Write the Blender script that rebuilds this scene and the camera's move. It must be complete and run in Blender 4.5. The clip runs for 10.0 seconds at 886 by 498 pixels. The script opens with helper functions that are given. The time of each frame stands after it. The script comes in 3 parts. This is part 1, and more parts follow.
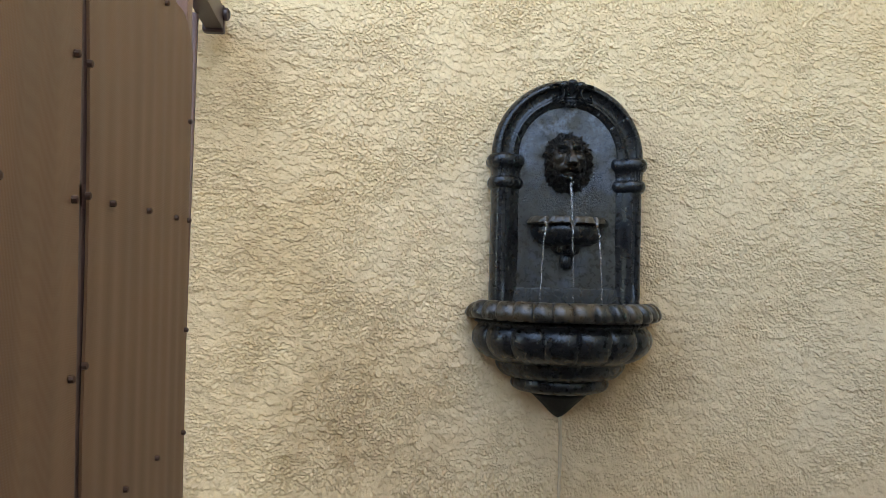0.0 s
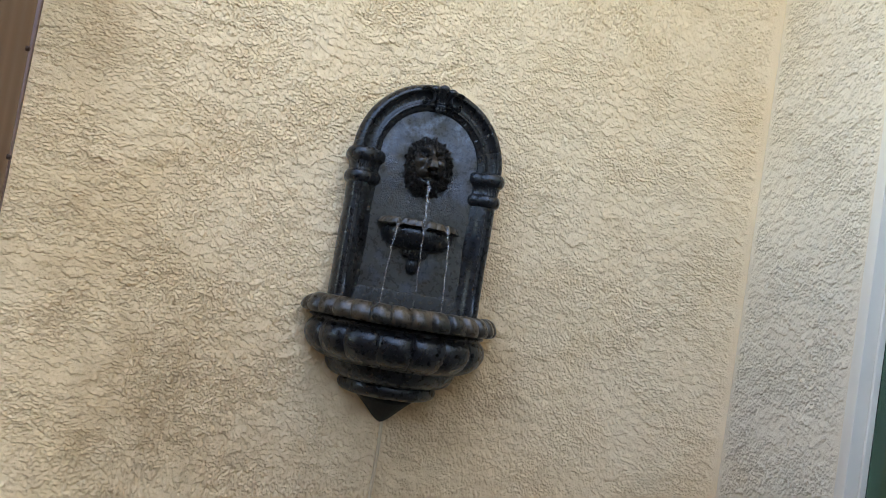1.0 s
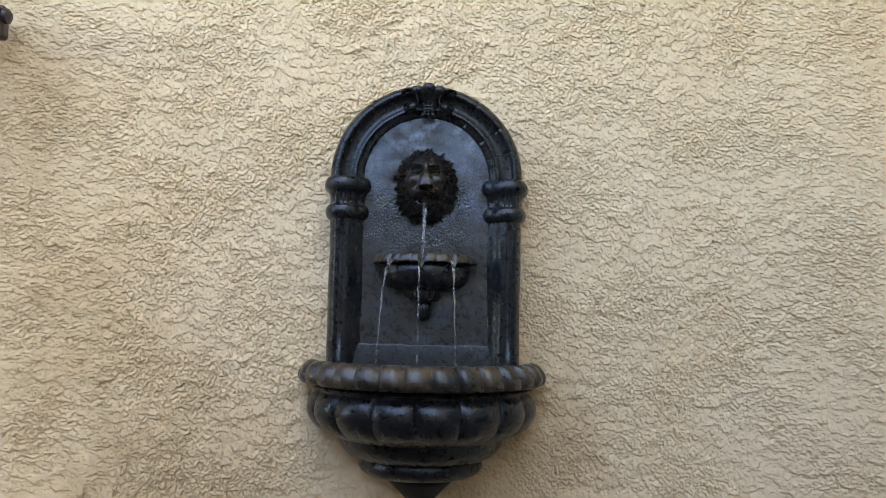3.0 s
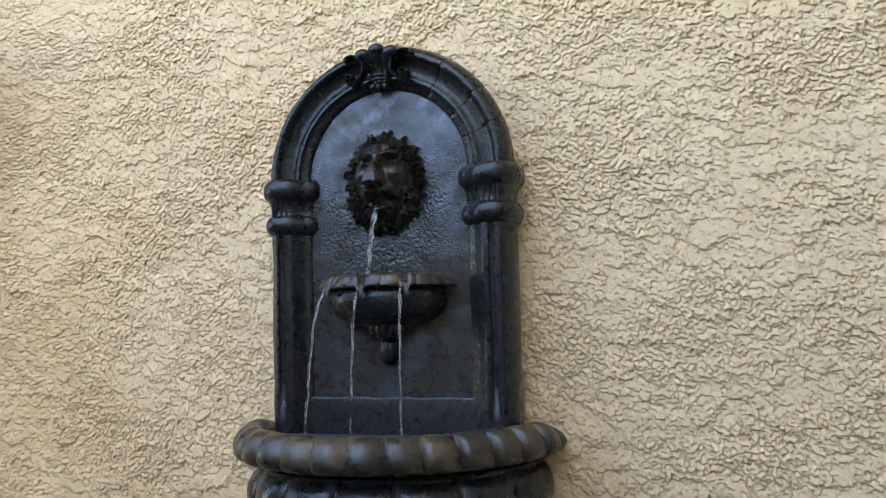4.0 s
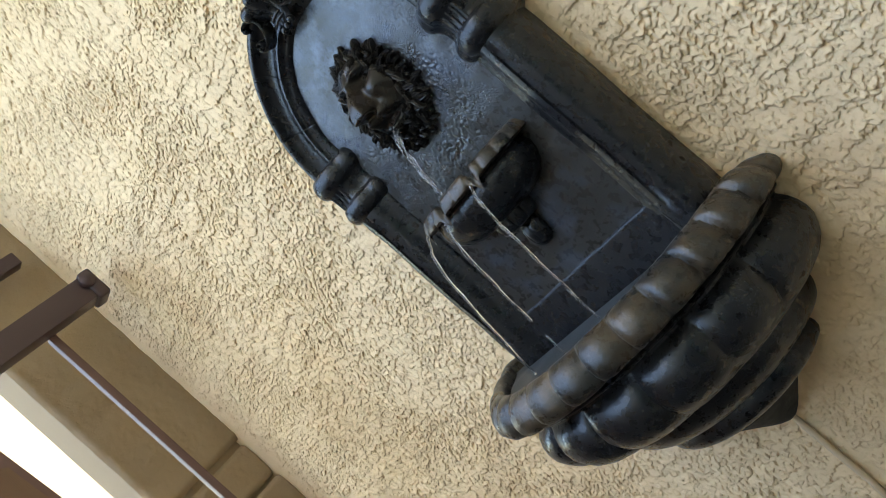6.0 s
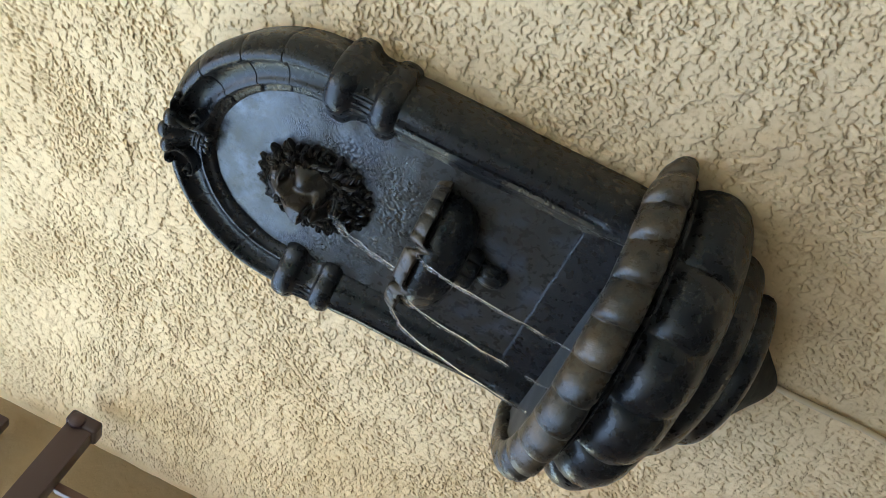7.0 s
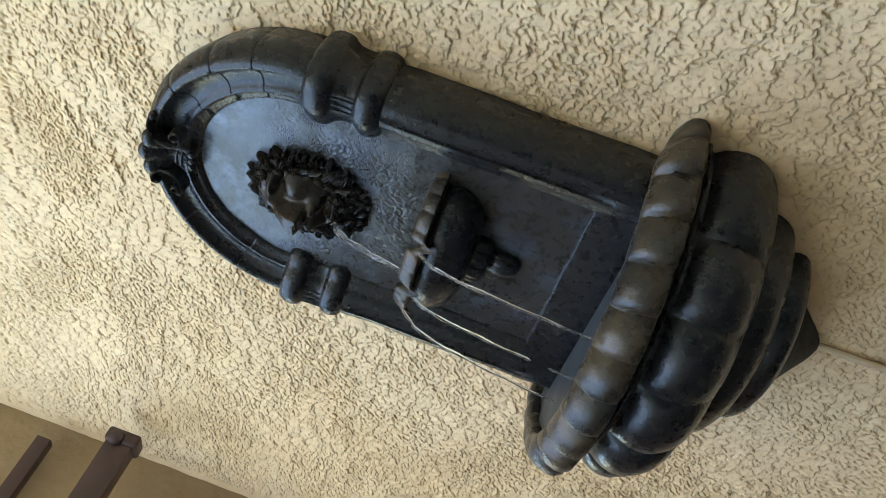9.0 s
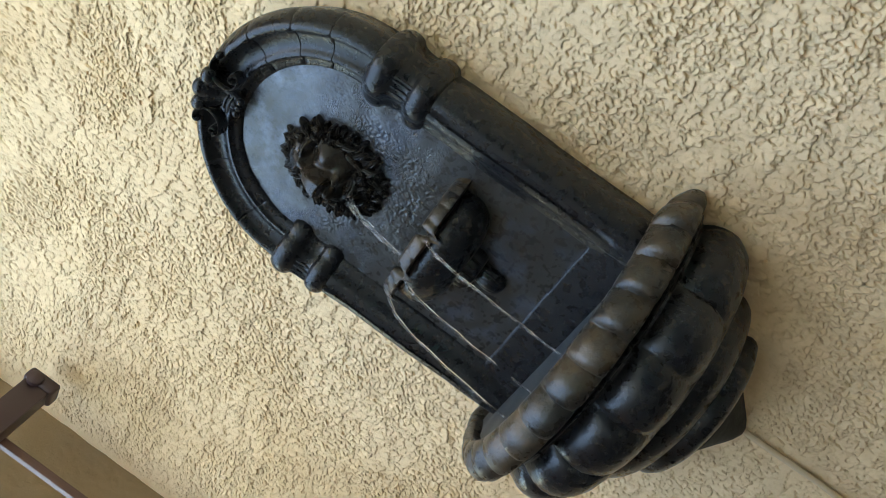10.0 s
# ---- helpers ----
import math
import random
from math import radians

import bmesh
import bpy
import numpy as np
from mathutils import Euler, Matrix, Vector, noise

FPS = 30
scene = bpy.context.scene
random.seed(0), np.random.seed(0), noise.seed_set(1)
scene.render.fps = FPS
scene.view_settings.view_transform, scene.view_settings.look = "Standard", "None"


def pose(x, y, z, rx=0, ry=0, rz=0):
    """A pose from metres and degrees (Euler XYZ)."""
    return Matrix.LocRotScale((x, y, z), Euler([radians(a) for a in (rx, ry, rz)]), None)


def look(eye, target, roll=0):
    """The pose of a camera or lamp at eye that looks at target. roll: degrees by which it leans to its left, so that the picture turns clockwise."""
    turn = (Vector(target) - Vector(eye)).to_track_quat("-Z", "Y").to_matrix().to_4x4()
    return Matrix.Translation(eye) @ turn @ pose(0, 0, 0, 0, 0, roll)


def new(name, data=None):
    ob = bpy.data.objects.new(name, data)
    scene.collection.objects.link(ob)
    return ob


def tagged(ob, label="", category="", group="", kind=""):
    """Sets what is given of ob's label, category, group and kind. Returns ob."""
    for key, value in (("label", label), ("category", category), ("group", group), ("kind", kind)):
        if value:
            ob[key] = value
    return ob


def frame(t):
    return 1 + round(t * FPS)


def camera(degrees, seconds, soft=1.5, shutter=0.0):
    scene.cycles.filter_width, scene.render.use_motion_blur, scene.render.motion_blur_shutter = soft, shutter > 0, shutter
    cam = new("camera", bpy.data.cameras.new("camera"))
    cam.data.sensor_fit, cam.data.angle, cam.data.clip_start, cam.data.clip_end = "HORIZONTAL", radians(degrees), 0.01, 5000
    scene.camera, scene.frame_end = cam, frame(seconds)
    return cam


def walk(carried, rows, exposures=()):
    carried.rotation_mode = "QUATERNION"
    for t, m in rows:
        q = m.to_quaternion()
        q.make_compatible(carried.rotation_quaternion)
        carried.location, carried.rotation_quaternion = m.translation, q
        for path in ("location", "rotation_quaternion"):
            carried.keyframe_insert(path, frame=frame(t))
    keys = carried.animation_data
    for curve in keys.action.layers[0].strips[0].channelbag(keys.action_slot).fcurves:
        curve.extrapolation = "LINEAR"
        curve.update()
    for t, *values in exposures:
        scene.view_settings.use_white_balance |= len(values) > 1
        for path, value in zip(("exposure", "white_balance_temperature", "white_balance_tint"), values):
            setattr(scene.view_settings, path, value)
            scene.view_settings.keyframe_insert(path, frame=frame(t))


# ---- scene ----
cam = camera(56.7, 10.0, soft=0.5)
PATH = [
    (0, (-0.464, -1.829, 1.431), (-0.257, 0.159, 1.511), 1.5),
    (0.5, (-0.43, -1.817, 1.415), (-0.119, 0.157, 1.506), 5.9),
    (1, (-0.464, -1.785, 1.415), (0.113, 0.125, 1.544), 9.6),
    (1.5, (-0.434, -1.754, 1.425), (0.197, 0.136, 1.597), 7.9),
    (2, (-0.289, -1.712, 1.433), (0.267, 0.196, 1.649), 4.9),
    (2.5, (-0.162, -1.656, 1.451), (0.16, 0.309, 1.646), 3.1),
    (2.7, (-0.126, -1.602, 1.453), (0.11, 0.376, 1.636), 2.3),
    (3.8, (0.38, -1.138, 1.51), (-0.157, 0.781, 1.683), -1.2),
    (4, (0.405, -1.044, 1.516), (-0.224, 0.845, 1.697), -1.6),
    (4.5, (0.434, -0.853, 1.527), (-0.494, 0.906, 1.738), -2.7),
    (5, (0.477, -0.722, 1.531), (-0.766, 0.838, 1.676), -17.5),
    (5.2, (0.497, -0.702, 1.529), (-0.805, 0.814, 1.608), -25.3),
    (6.3, (0.592, -0.737, 1.521), (-0.794, 0.704, 1.54), -54.3),
    (6.5, (0.602, -0.74, 1.524), (-0.726, 0.756, 1.495), -57.2),
    (7, (0.627, -0.712, 1.529), (-0.747, 0.742, 1.563), -63.2),
    (7.5, (0.636, -0.683, 1.53), (-0.778, 0.731, 1.567), -66.6),
    (8, (0.629, -0.636, 1.531), (-0.83, 0.731, 1.58), -68.5),
    (8.5, (0.627, -0.637, 1.521), (-0.839, 0.722, 1.58), -69.3),
    (9, (0.633, -0.64, 1.52), (-0.843, 0.708, 1.585), -69.7),
    (9.5, (0.63, -0.645, 1.525), (-0.801, 0.752, 1.567), -65.8),
    (10, (0.581, -0.785, 1.537), (-0.668, 0.777, 1.559), -54.1),
]
EXPOSURES = [(0.0, 3.12, 7950, 8), (0.7, 3.08, 7650, 10), (1.5, 3.08, 7350, 13), (2.6, 3.07, 7350, 13), (4.0, 3.18, 7450, 12), (4.5, 3.20, 7450, 12), (5.2, 3.27, 7600, 11), (6.5, 3.34, 7850, 5), (9.3, 3.31, 7950, 5), (10.0, 3.29, 8050, 4)]
walk(cam, [(t, look(eye, target, roll)) for t, eye, target, roll in PATH], EXPOSURES)

# ---- world and sun ----
SUN_EL = 70.0  # sun over the roof of the side wall
world = bpy.data.worlds.new("sky")
scene.world = world
world.use_nodes = True
wn = world.node_tree
sky = wn.nodes.new("ShaderNodeTexSky")
sky.sky_type = "NISHITA"
sky.sun_disc = False
sky.sun_elevation = radians(SUN_EL)
sky.sun_rotation = radians(127)
wn.links.new(sky.outputs["Color"], wn.nodes["Background"].inputs["Color"])
wn.nodes["Background"].inputs["Strength"].default_value = 0.15
sun_data = bpy.data.lights.new("sun", "SUN")
sun_data.energy = 2.0
sun_data.angle = radians(0.55)
sun_data.color = (1.0, 0.95, 0.86)
sun = new("sun", sun_data)
sun.matrix_world = look((2.7, -2.07, 9.4), (0, 0, 0))


# ---- materials ----
def base_material(name):
    m = bpy.data.materials.new(name)
    m.use_nodes = True
    return m, m.node_tree, m.node_tree.nodes["Principled BSDF"]


def node(nt, kind, **values):
    n = nt.nodes.new(kind)
    for key, value in values.items():
        n.inputs[key].default_value = value
    return n


def coords(nt, scale=(1, 1, 1)):
    c = nt.nodes.new("ShaderNodeTexCoord")
    m = nt.nodes.new("ShaderNodeMapping")
    m.inputs["Scale"].default_value = scale
    nt.links.new(c.outputs["Object"], m.inputs["Vector"])
    return m.outputs["Vector"]


def noise_tex(nt, vec, scale, detail=4.0, rough=0.55):
    n = node(nt, "ShaderNodeTexNoise", Scale=scale, Detail=detail, Roughness=rough)
    nt.links.new(vec, n.inputs["Vector"])
    return n.outputs["Fac"]


def ramp(nt, fac, stops):
    r = nt.nodes.new("ShaderNodeValToRGB")
    e = r.color_ramp.elements
    while len(e) < len(stops):
        e.new(0.5)
    for k, (p, c) in enumerate(stops):
        e[k].position = p
        e[k].color = (*c, 1) if len(c) == 3 else c
    nt.links.new(fac, r.inputs["Fac"])
    return r.outputs["Color"]


def mix(nt, fac, a, b, blend="MIX"):
    n = nt.nodes.new("ShaderNodeMix")
    n.data_type = "RGBA"
    n.blend_type = blend
    for sock, v in ((n.inputs[0], fac), (n.inputs[6], a), (n.inputs[7], b)):
        if isinstance(v, (int, float)):
            sock.default_value = v
        elif isinstance(v, tuple):
            sock.default_value = (*v, 1)
        else:
            nt.links.new(v, sock)
    return n.outputs[2]


def grey(nt, fac, lo, hi, a=0.0, b=1.0):
    n = node(nt, "ShaderNodeMapRange")
    n.inputs["From Min"].default_value, n.inputs["From Max"].default_value = lo, hi
    n.inputs["To Min"].default_value, n.inputs["To Max"].default_value = a, b
    nt.links.new(fac, n.inputs["Value"])
    return n.outputs["Result"]


def add_bump(nt, shader, height, strength, distance, below=None):
    b = node(nt, "ShaderNodeBump", Strength=strength, Distance=distance)
    nt.links.new(height, b.inputs["Height"])
    if below is not None:
        nt.links.new(below, b.inputs["Normal"])
    nt.links.new(b.outputs["Normal"], shader.inputs["Normal"])
    return b.outputs["Normal"]


def stucco_material(name, tone, stain, grain=0.6, spots=()):
    m, nt, sh = base_material(name)
    v = coords(nt)
    large = noise_tex(nt, v, 2.6, 3, 0.6)
    mid = noise_tex(nt, v, 11, 4, 0.6)
    fine = noise_tex(nt, v, 420, 3, 0.7)
    col = mix(nt, grey(nt, large, 0.46, 0.72, 0, 0.45), tone, stain)
    # brown spots: real stains, and shade painted into the wall colour
    for x, z, wide, tall, strength in spots:
        place = nt.nodes.new("ShaderNodeMapping")
        place.inputs["Location"].default_value = (-x / wide, 0, -z / tall)
        place.inputs["Scale"].default_value = (1 / wide, 0, 1 / tall)
        nt.links.new(v, place.inputs["Vector"])
        ball = nt.nodes.new("ShaderNodeTexGradient")
        ball.gradient_type = "QUADRATIC_SPHERE"
        nt.links.new(place.outputs["Vector"], ball.inputs["Vector"])
        rust_and_shade = nt.nodes.new("ShaderNodeMath")
        rust_and_shade.operation = "MULTIPLY"
        nt.links.new(ball.outputs["Fac"], rust_and_shade.inputs[0])
        nt.links.new(grey(nt, noise_tex(nt, coords(nt, (1, 1, 0.6)), 17, 5, 0.65), 0.32, 0.62, 0.25, strength), rust_and_shade.inputs[1])
        col = mix(nt, rust_and_shade.outputs[0], col, (0.37, 0.225, 0.10))
    col = mix(nt, grey(nt, mid, 0.35, 0.75, 0, 0.35), col, tuple(c * 1.09 for c in tone))
    col = mix(nt, grey(nt, fine, 0.3, 0.75, 0, 0.22), col, tuple(c * 0.75 for c in tone))
    nt.links.new(col, sh.inputs["Base Color"])
    sh.inputs["Roughness"].default_value = 0.85
    sh.inputs["Specular IOR Level"].default_value = 0.25
    b1 = add_bump(nt, sh, fine, grain, 0.0009)
    holes = grey(nt, noise_tex(nt, v, 230, 3, 0.65), 0.33, 0.45)
    b2 = add_bump(nt, sh, holes, 0.4, 0.0013, b1)
    add_bump(nt, sh, noise_tex(nt, v, 120, 3, 0.6), 0.35, 0.0012, b2)
    return m


def resin_material(name, base, patina, gloss=(0.34, 0.55), amount=0.5, pits=0.35, shine=0.8, bloom_sheen=None, lime=0.3, tint=(0.84, 0.92, 1.0)):
    """Cast resin: patches of patina, rubbed edges, specks of lime, and for the niche a mineral film with a painted blue
    sheen.
    """
    m, nt, sh = base_material(name)
    v = coords(nt)
    large = noise_tex(nt, v, 16, 4, 0.6)
    fine = noise_tex(nt, v, 330, 4, 0.6)
    speck = noise_tex(nt, v, 90, 5, 0.65)
    col = mix(nt, grey(nt, large, 0.42, 0.7, 0, amount), base, patina)
    col = mix(nt, grey(nt, speck, 0.55, 0.78, 0, 0.22), col, tuple(c * 1.9 for c in patina))
    geo = nt.nodes.new("ShaderNodeNewGeometry")
    worn = nt.nodes.new("ShaderNodeMath")
    worn.operation = "MULTIPLY"
    nt.links.new(grey(nt, geo.outputs["Pointiness"], 0.53, 0.64), worn.inputs[0])
    nt.links.new(grey(nt, noise_tex(nt, v, 70, 4, 0.7), 0.42, 0.62, 0, 0.3), worn.inputs[1])
    col = mix(nt, worn.outputs[0], col, (0.075, 0.08, 0.085))
    dust = nt.nodes.new("ShaderNodeMath")
    dust.operation = "MULTIPLY"
    nt.links.new(grey(nt, noise_tex(nt, v, 620, 2, 0.5), 0.62, 0.70), dust.inputs[0])
    nt.links.new(grey(nt, noise_tex(nt, v, 22, 4, 0.65), 0.5, 0.68, 0, lime), dust.inputs[1])
    col = mix(nt, dust.outputs[0], col, (0.2, 0.22, 0.24))
    rough = grey(nt, speck, 0.3, 0.75, *gloss)
    if bloom_sheen:
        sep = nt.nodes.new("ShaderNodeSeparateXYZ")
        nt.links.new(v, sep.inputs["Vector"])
        # blue sky sheen painted over mineral deposits, stronger towards the top
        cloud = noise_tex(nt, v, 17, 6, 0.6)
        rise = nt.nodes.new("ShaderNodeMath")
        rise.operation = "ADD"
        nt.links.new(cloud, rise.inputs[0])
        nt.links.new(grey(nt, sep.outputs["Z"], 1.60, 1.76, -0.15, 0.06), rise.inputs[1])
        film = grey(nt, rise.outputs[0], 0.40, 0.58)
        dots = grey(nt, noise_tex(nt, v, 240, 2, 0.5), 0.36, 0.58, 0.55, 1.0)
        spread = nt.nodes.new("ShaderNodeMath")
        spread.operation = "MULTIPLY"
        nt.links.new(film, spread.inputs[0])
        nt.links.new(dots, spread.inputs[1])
        col = mix(nt, spread.outputs[0], col, bloom_sheen)
        # paler patches of the same painted sheen near the top
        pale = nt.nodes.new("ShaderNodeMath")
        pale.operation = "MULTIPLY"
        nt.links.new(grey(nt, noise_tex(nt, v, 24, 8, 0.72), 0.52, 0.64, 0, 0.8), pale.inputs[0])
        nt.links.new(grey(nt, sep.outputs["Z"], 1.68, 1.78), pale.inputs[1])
        col = mix(nt, pale.outputs[0], col, tuple(c * 2.4 for c in bloom_sheen))
    nt.links.new(col, sh.inputs["Base Color"])
    nt.links.new(rough, sh.inputs["Roughness"])
    sh.inputs["Specular IOR Level"].default_value = shine
    sh.inputs["Sheen Weight"].default_value = 0.03
    sh.inputs["Sheen Roughness"].default_value = 0.4
    sh.inputs["Sheen Tint"].default_value = (0.75, 0.85, 0.85, 1)
    sh.inputs["Specular Tint"].default_value = (*tint, 1)
    b1 = add_bump(nt, sh, fine, pits, 0.0006)
    b2 = add_bump(nt, sh, noise_tex(nt, v, 60, 4, 0.6), 0.14, 0.002, b1)
    if bloom_sheen:
        cells = node(nt, "ShaderNodeTexVoronoi", Scale=520.0)
        nt.links.new(v, cells.inputs["Vector"])
        where = nt.nodes.new("ShaderNodeMath")
        where.operation = "MULTIPLY"
        nt.links.new(grey(nt, noise_tex(nt, v, 24, 4, 0.6), 0.49, 0.58, 0.0, 0.6), where.inputs[0])
        band = ramp(nt, grey(nt, sep.outputs["Z"], 1.55, 1.85), [(0.1, (0, 0, 0)), (0.27, (1, 1, 1)), (0.55, (1, 1, 1)), (0.75, (0.1, 0.1, 0.1))])
        nt.links.new(band, where.inputs[1])
        pebble = node(nt, "ShaderNodeBump", Distance=0.0022)
        pebble.invert = True
        nt.links.new(where.outputs[0], pebble.inputs["Strength"])
        nt.links.new(cells.outputs["Distance"], pebble.inputs["Height"])
        nt.links.new(b2, pebble.inputs["Normal"])
        nt.links.new(pebble.outputs["Normal"], sh.inputs["Normal"])
    return m


def metal_paint(name, base, rough=0.5, weave=False, streak=True):
    m, nt, sh = base_material(name)
    v = coords(nt)
    vs = coords(nt, (1, 1, 0.05))
    col = mix(nt, grey(nt, noise_tex(nt, vs, 24, 3), 0.35, 0.7, 0, 0.45 if streak else 0.1), base, tuple(c * 0.58 for c in base))
    col = mix(nt, grey(nt, noise_tex(nt, v, 7, 4), 0.45, 0.75, 0, 0.3), col, tuple(c * 1.2 for c in base))
    nt.links.new(col, sh.inputs["Base Color"])
    sh.inputs["Roughness"].default_value = rough
    if weave:
        wv = []
        for axis in ("Y", "Z"):
            w = node(nt, "ShaderNodeTexWave", Scale=120.0)
            w.bands_direction = axis
            nt.links.new(v, w.inputs["Vector"])
            wv.append(w.outputs["Fac"])
        add_bump(nt, sh, mix(nt, 0.5, wv[0], wv[1]), 0.3, 0.0005)
    else:
        add_bump(nt, sh, noise_tex(nt, v, 260, 3), 0.15, 0.0006)
    return m


# lower left spots and those under the basin darken the stucco as painted shade
STUCCO = stucco_material("stucco_cream", (0.84, 0.645, 0.405), (0.72, 0.48, 0.24), spots=((-0.70, 1.84, 0.2, 0.26, 0.8), (0.20, 1.36, 0.17, 0.45, 0.7), (0.10, 1.15, 0.3, 0.2, 0.7), (-0.50, 1.10, 0.62, 0.55, 0.9), (-0.66, 1.45, 0.35, 0.45, 0.7), (0.28, 1.25, 0.22, 0.3, 0.6), (0.05, 0.98, 0.4, 0.2, 0.7)))
STUCCO_SIDE = stucco_material("stucco_side", (0.82, 0.695, 0.51), (0.79, 0.65, 0.45))
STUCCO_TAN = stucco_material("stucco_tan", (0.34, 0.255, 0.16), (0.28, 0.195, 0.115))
RESIN = resin_material("dark_bronze_resin", (0.0085, 0.0090, 0.0105), (0.020, 0.0180, 0.0150), (0.2, 0.40), 0.32, 0.45, shine=0.45, lime=0.45)
RESIN_PANEL = resin_material("weathered_resin", (0.0230, 0.0230, 0.0215), (0.036, 0.036, 0.033), (0.2, 0.42), 0.45, 0.3, shine=0.65, bloom_sheen=(0.075, 0.095, 0.130), lime=0.35)
RESIN_RIM = resin_material("rubbed_bronze_resin", (0.018, 0.0160, 0.0125), (0.115, 0.077, 0.040), (0.2, 0.42), 0.75, 0.9, shine=0.55, lime=0.45)
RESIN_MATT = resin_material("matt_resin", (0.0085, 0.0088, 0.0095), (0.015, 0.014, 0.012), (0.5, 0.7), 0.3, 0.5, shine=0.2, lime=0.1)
RESIN_MASK = resin_material("bronzed_resin", (0.009, 0.0075, 0.0062), (0.040, 0.028, 0.017), (0.2, 0.4), 0.7, 0.5, shine=0.45, lime=0.1)
PANEL_BROWN = metal_paint("brown_panel", (0.155, 0.083, 0.047), 0.55, weave=True)
METAL_BROWN = metal_paint("brown_painted_steel", (0.052, 0.029, 0.033), 0.4, streak=False)
UPRIGHT = metal_paint("faded_painted_steel", (0.13, 0.068, 0.058), 0.45)
SCREW = metal_paint("rusty_screw", (0.05, 0.022, 0.014), 0.5, streak=False)
WHITE_VINYL = metal_paint("white_vinyl", (0.74, 0.66, 0.53), 0.35, streak=False)
CONCRETE = stucco_material("concrete_ground", (0.06, 0.055, 0.048), (0.045, 0.041, 0.036))
DARK_ROOM = metal_paint("room_interior", (0.16, 0.2, 0.15), 0.8, streak=False)
CURTAIN = metal_paint("green_curtain", (0.2, 0.26, 0.19), 0.85)


def clear_material(name, tint, rough=0.02, ior=1.33):
    m, nt, sh = base_material(name)
    sh.inputs["Base Color"].default_value = (*tint, 1)
    sh.inputs["Transmission Weight"].default_value = 1.0
    sh.inputs["Roughness"].default_value = rough
    sh.inputs["IOR"].default_value = ior
    return m


WATER = clear_material("water", (0.97, 0.98, 1.0), 0.02)
FALLING = clear_material("falling_water", (0.97, 0.98, 1.0), 0.03)
wt = FALLING.node_tree
# sky glints on the clear threads imitated by milky white flecks
glints = grey(wt, noise_tex(wt, coords(wt, (1, 1, 0.22)), 520, 2, 0.5), 0.45, 0.60, 1.0, 0.84)
wt.links.new(glints, wt.nodes["Principled BSDF"].inputs["Transmission Weight"])
SCREEN = metal_paint("grey_mesh", (0.030, 0.038, 0.044), 0.5, weave=True)
CORD = metal_paint("painted_cord", (0.56, 0.43, 0.27), 0.7, streak=False)
GLASS = clear_material("green_glass", (0.42, 0.66, 0.56), 0.0, 1.45)


# ---- geometry helpers ----
def mesh_from(name, verts, faces, material, smooth=None):
    me = bpy.data.meshes.new(name)
    me.from_pydata([tuple(v) for v in verts], [], faces)
    me.materials.append(material)
    if smooth is not None:
        me.polygons.foreach_set("use_smooth", [True] * len(me.polygons))
        if smooth < 180:
            me.set_sharp_from_angle(angle=radians(smooth))
    me.update()
    return me


def part(name, shape, material, parent, label="", smooth=40):
    """Links a bmesh, or a pair of vertices and faces, as one mesh under a thing or a part."""
    if isinstance(shape, tuple):
        me = mesh_from(name, shape[0], shape[1], material, smooth)
    else:
        me = bpy.data.meshes.new(name)
        bmesh.ops.recalc_face_normals(shape, faces=shape.faces)
        shape.to_mesh(me)
        shape.free()
        me.materials.append(material)
        if smooth:
            me.polygons.foreach_set("use_smooth", [True] * len(me.polygons))
            me.set_sharp_from_angle(angle=radians(smooth))
    ob = new(name, me)
    if parent is not None:
        ob.parent = parent
        ob.matrix_parent_inverse = parent.matrix_basis.inverted() if parent.parent is None else (parent.parent.matrix_basis @ parent.matrix_parent_inverse @ parent.matrix_basis).inverted()
    if label:
        tagged(ob, label)
    return ob


def thing(name, at, label, category, group="", kind=""):
    e = new(name)
    e.empty_display_size = 0.05
    e.location = at
    e.matrix_basis = Matrix.Translation(at)
    return tagged(e, label, category, group, kind)


def loft(sections, closed=False, caps=False):
    """Faces between sections of equal length."""
    n = len(sections[0])
    verts = [p for sec in sections for p in sec]
    faces = []
    for a in range(len(sections) - 1):
        for b in range(n if closed else n - 1):
            c = (b + 1) % n
            faces.append((a * n + b, a * n + c, (a + 1) * n + c, (a + 1) * n + b))
    if caps:
        faces.append(tuple(range(n - 1, -1, -1)))
        faces.append(tuple(range((len(sections) - 1) * n, len(sections) * n)))
    return verts, faces


def join(*shapes):
    verts, faces = [], []
    for v, f in shapes:
        k = len(verts)
        verts += list(v)
        faces += [tuple(i + k for i in face) for face in f]
    return verts, faces


def turned(shape):
    return shape[0], [tuple(reversed(f)) for f in shape[1]]


def box(lo, hi, bevel=0.0, segments=2):
    bm = bmesh.new()
    bmesh.ops.create_cube(bm, size=1)
    for v in bm.verts:
        v.co = Vector(((lo[k] + hi[k]) / 2 + v.co[k] * (hi[k] - lo[k]) for k in range(3)))
    if bevel:
        bmesh.ops.bevel(bm, geom=bm.edges[:], offset=bevel, segments=segments, affect="EDGES", profile=0.6)
    return bm


def box_shape(lo, hi):
    (a, b, c), (d, e, f) = lo, hi
    v = [(a, b, c), (d, b, c), (d, e, c), (a, e, c), (a, b, f), (d, b, f), (d, e, f), (a, e, f)]
    return v, [(0, 3, 2, 1), (4, 5, 6, 7), (0, 1, 5, 4), (1, 2, 6, 5), (2, 3, 7, 6), (3, 0, 4, 7)]


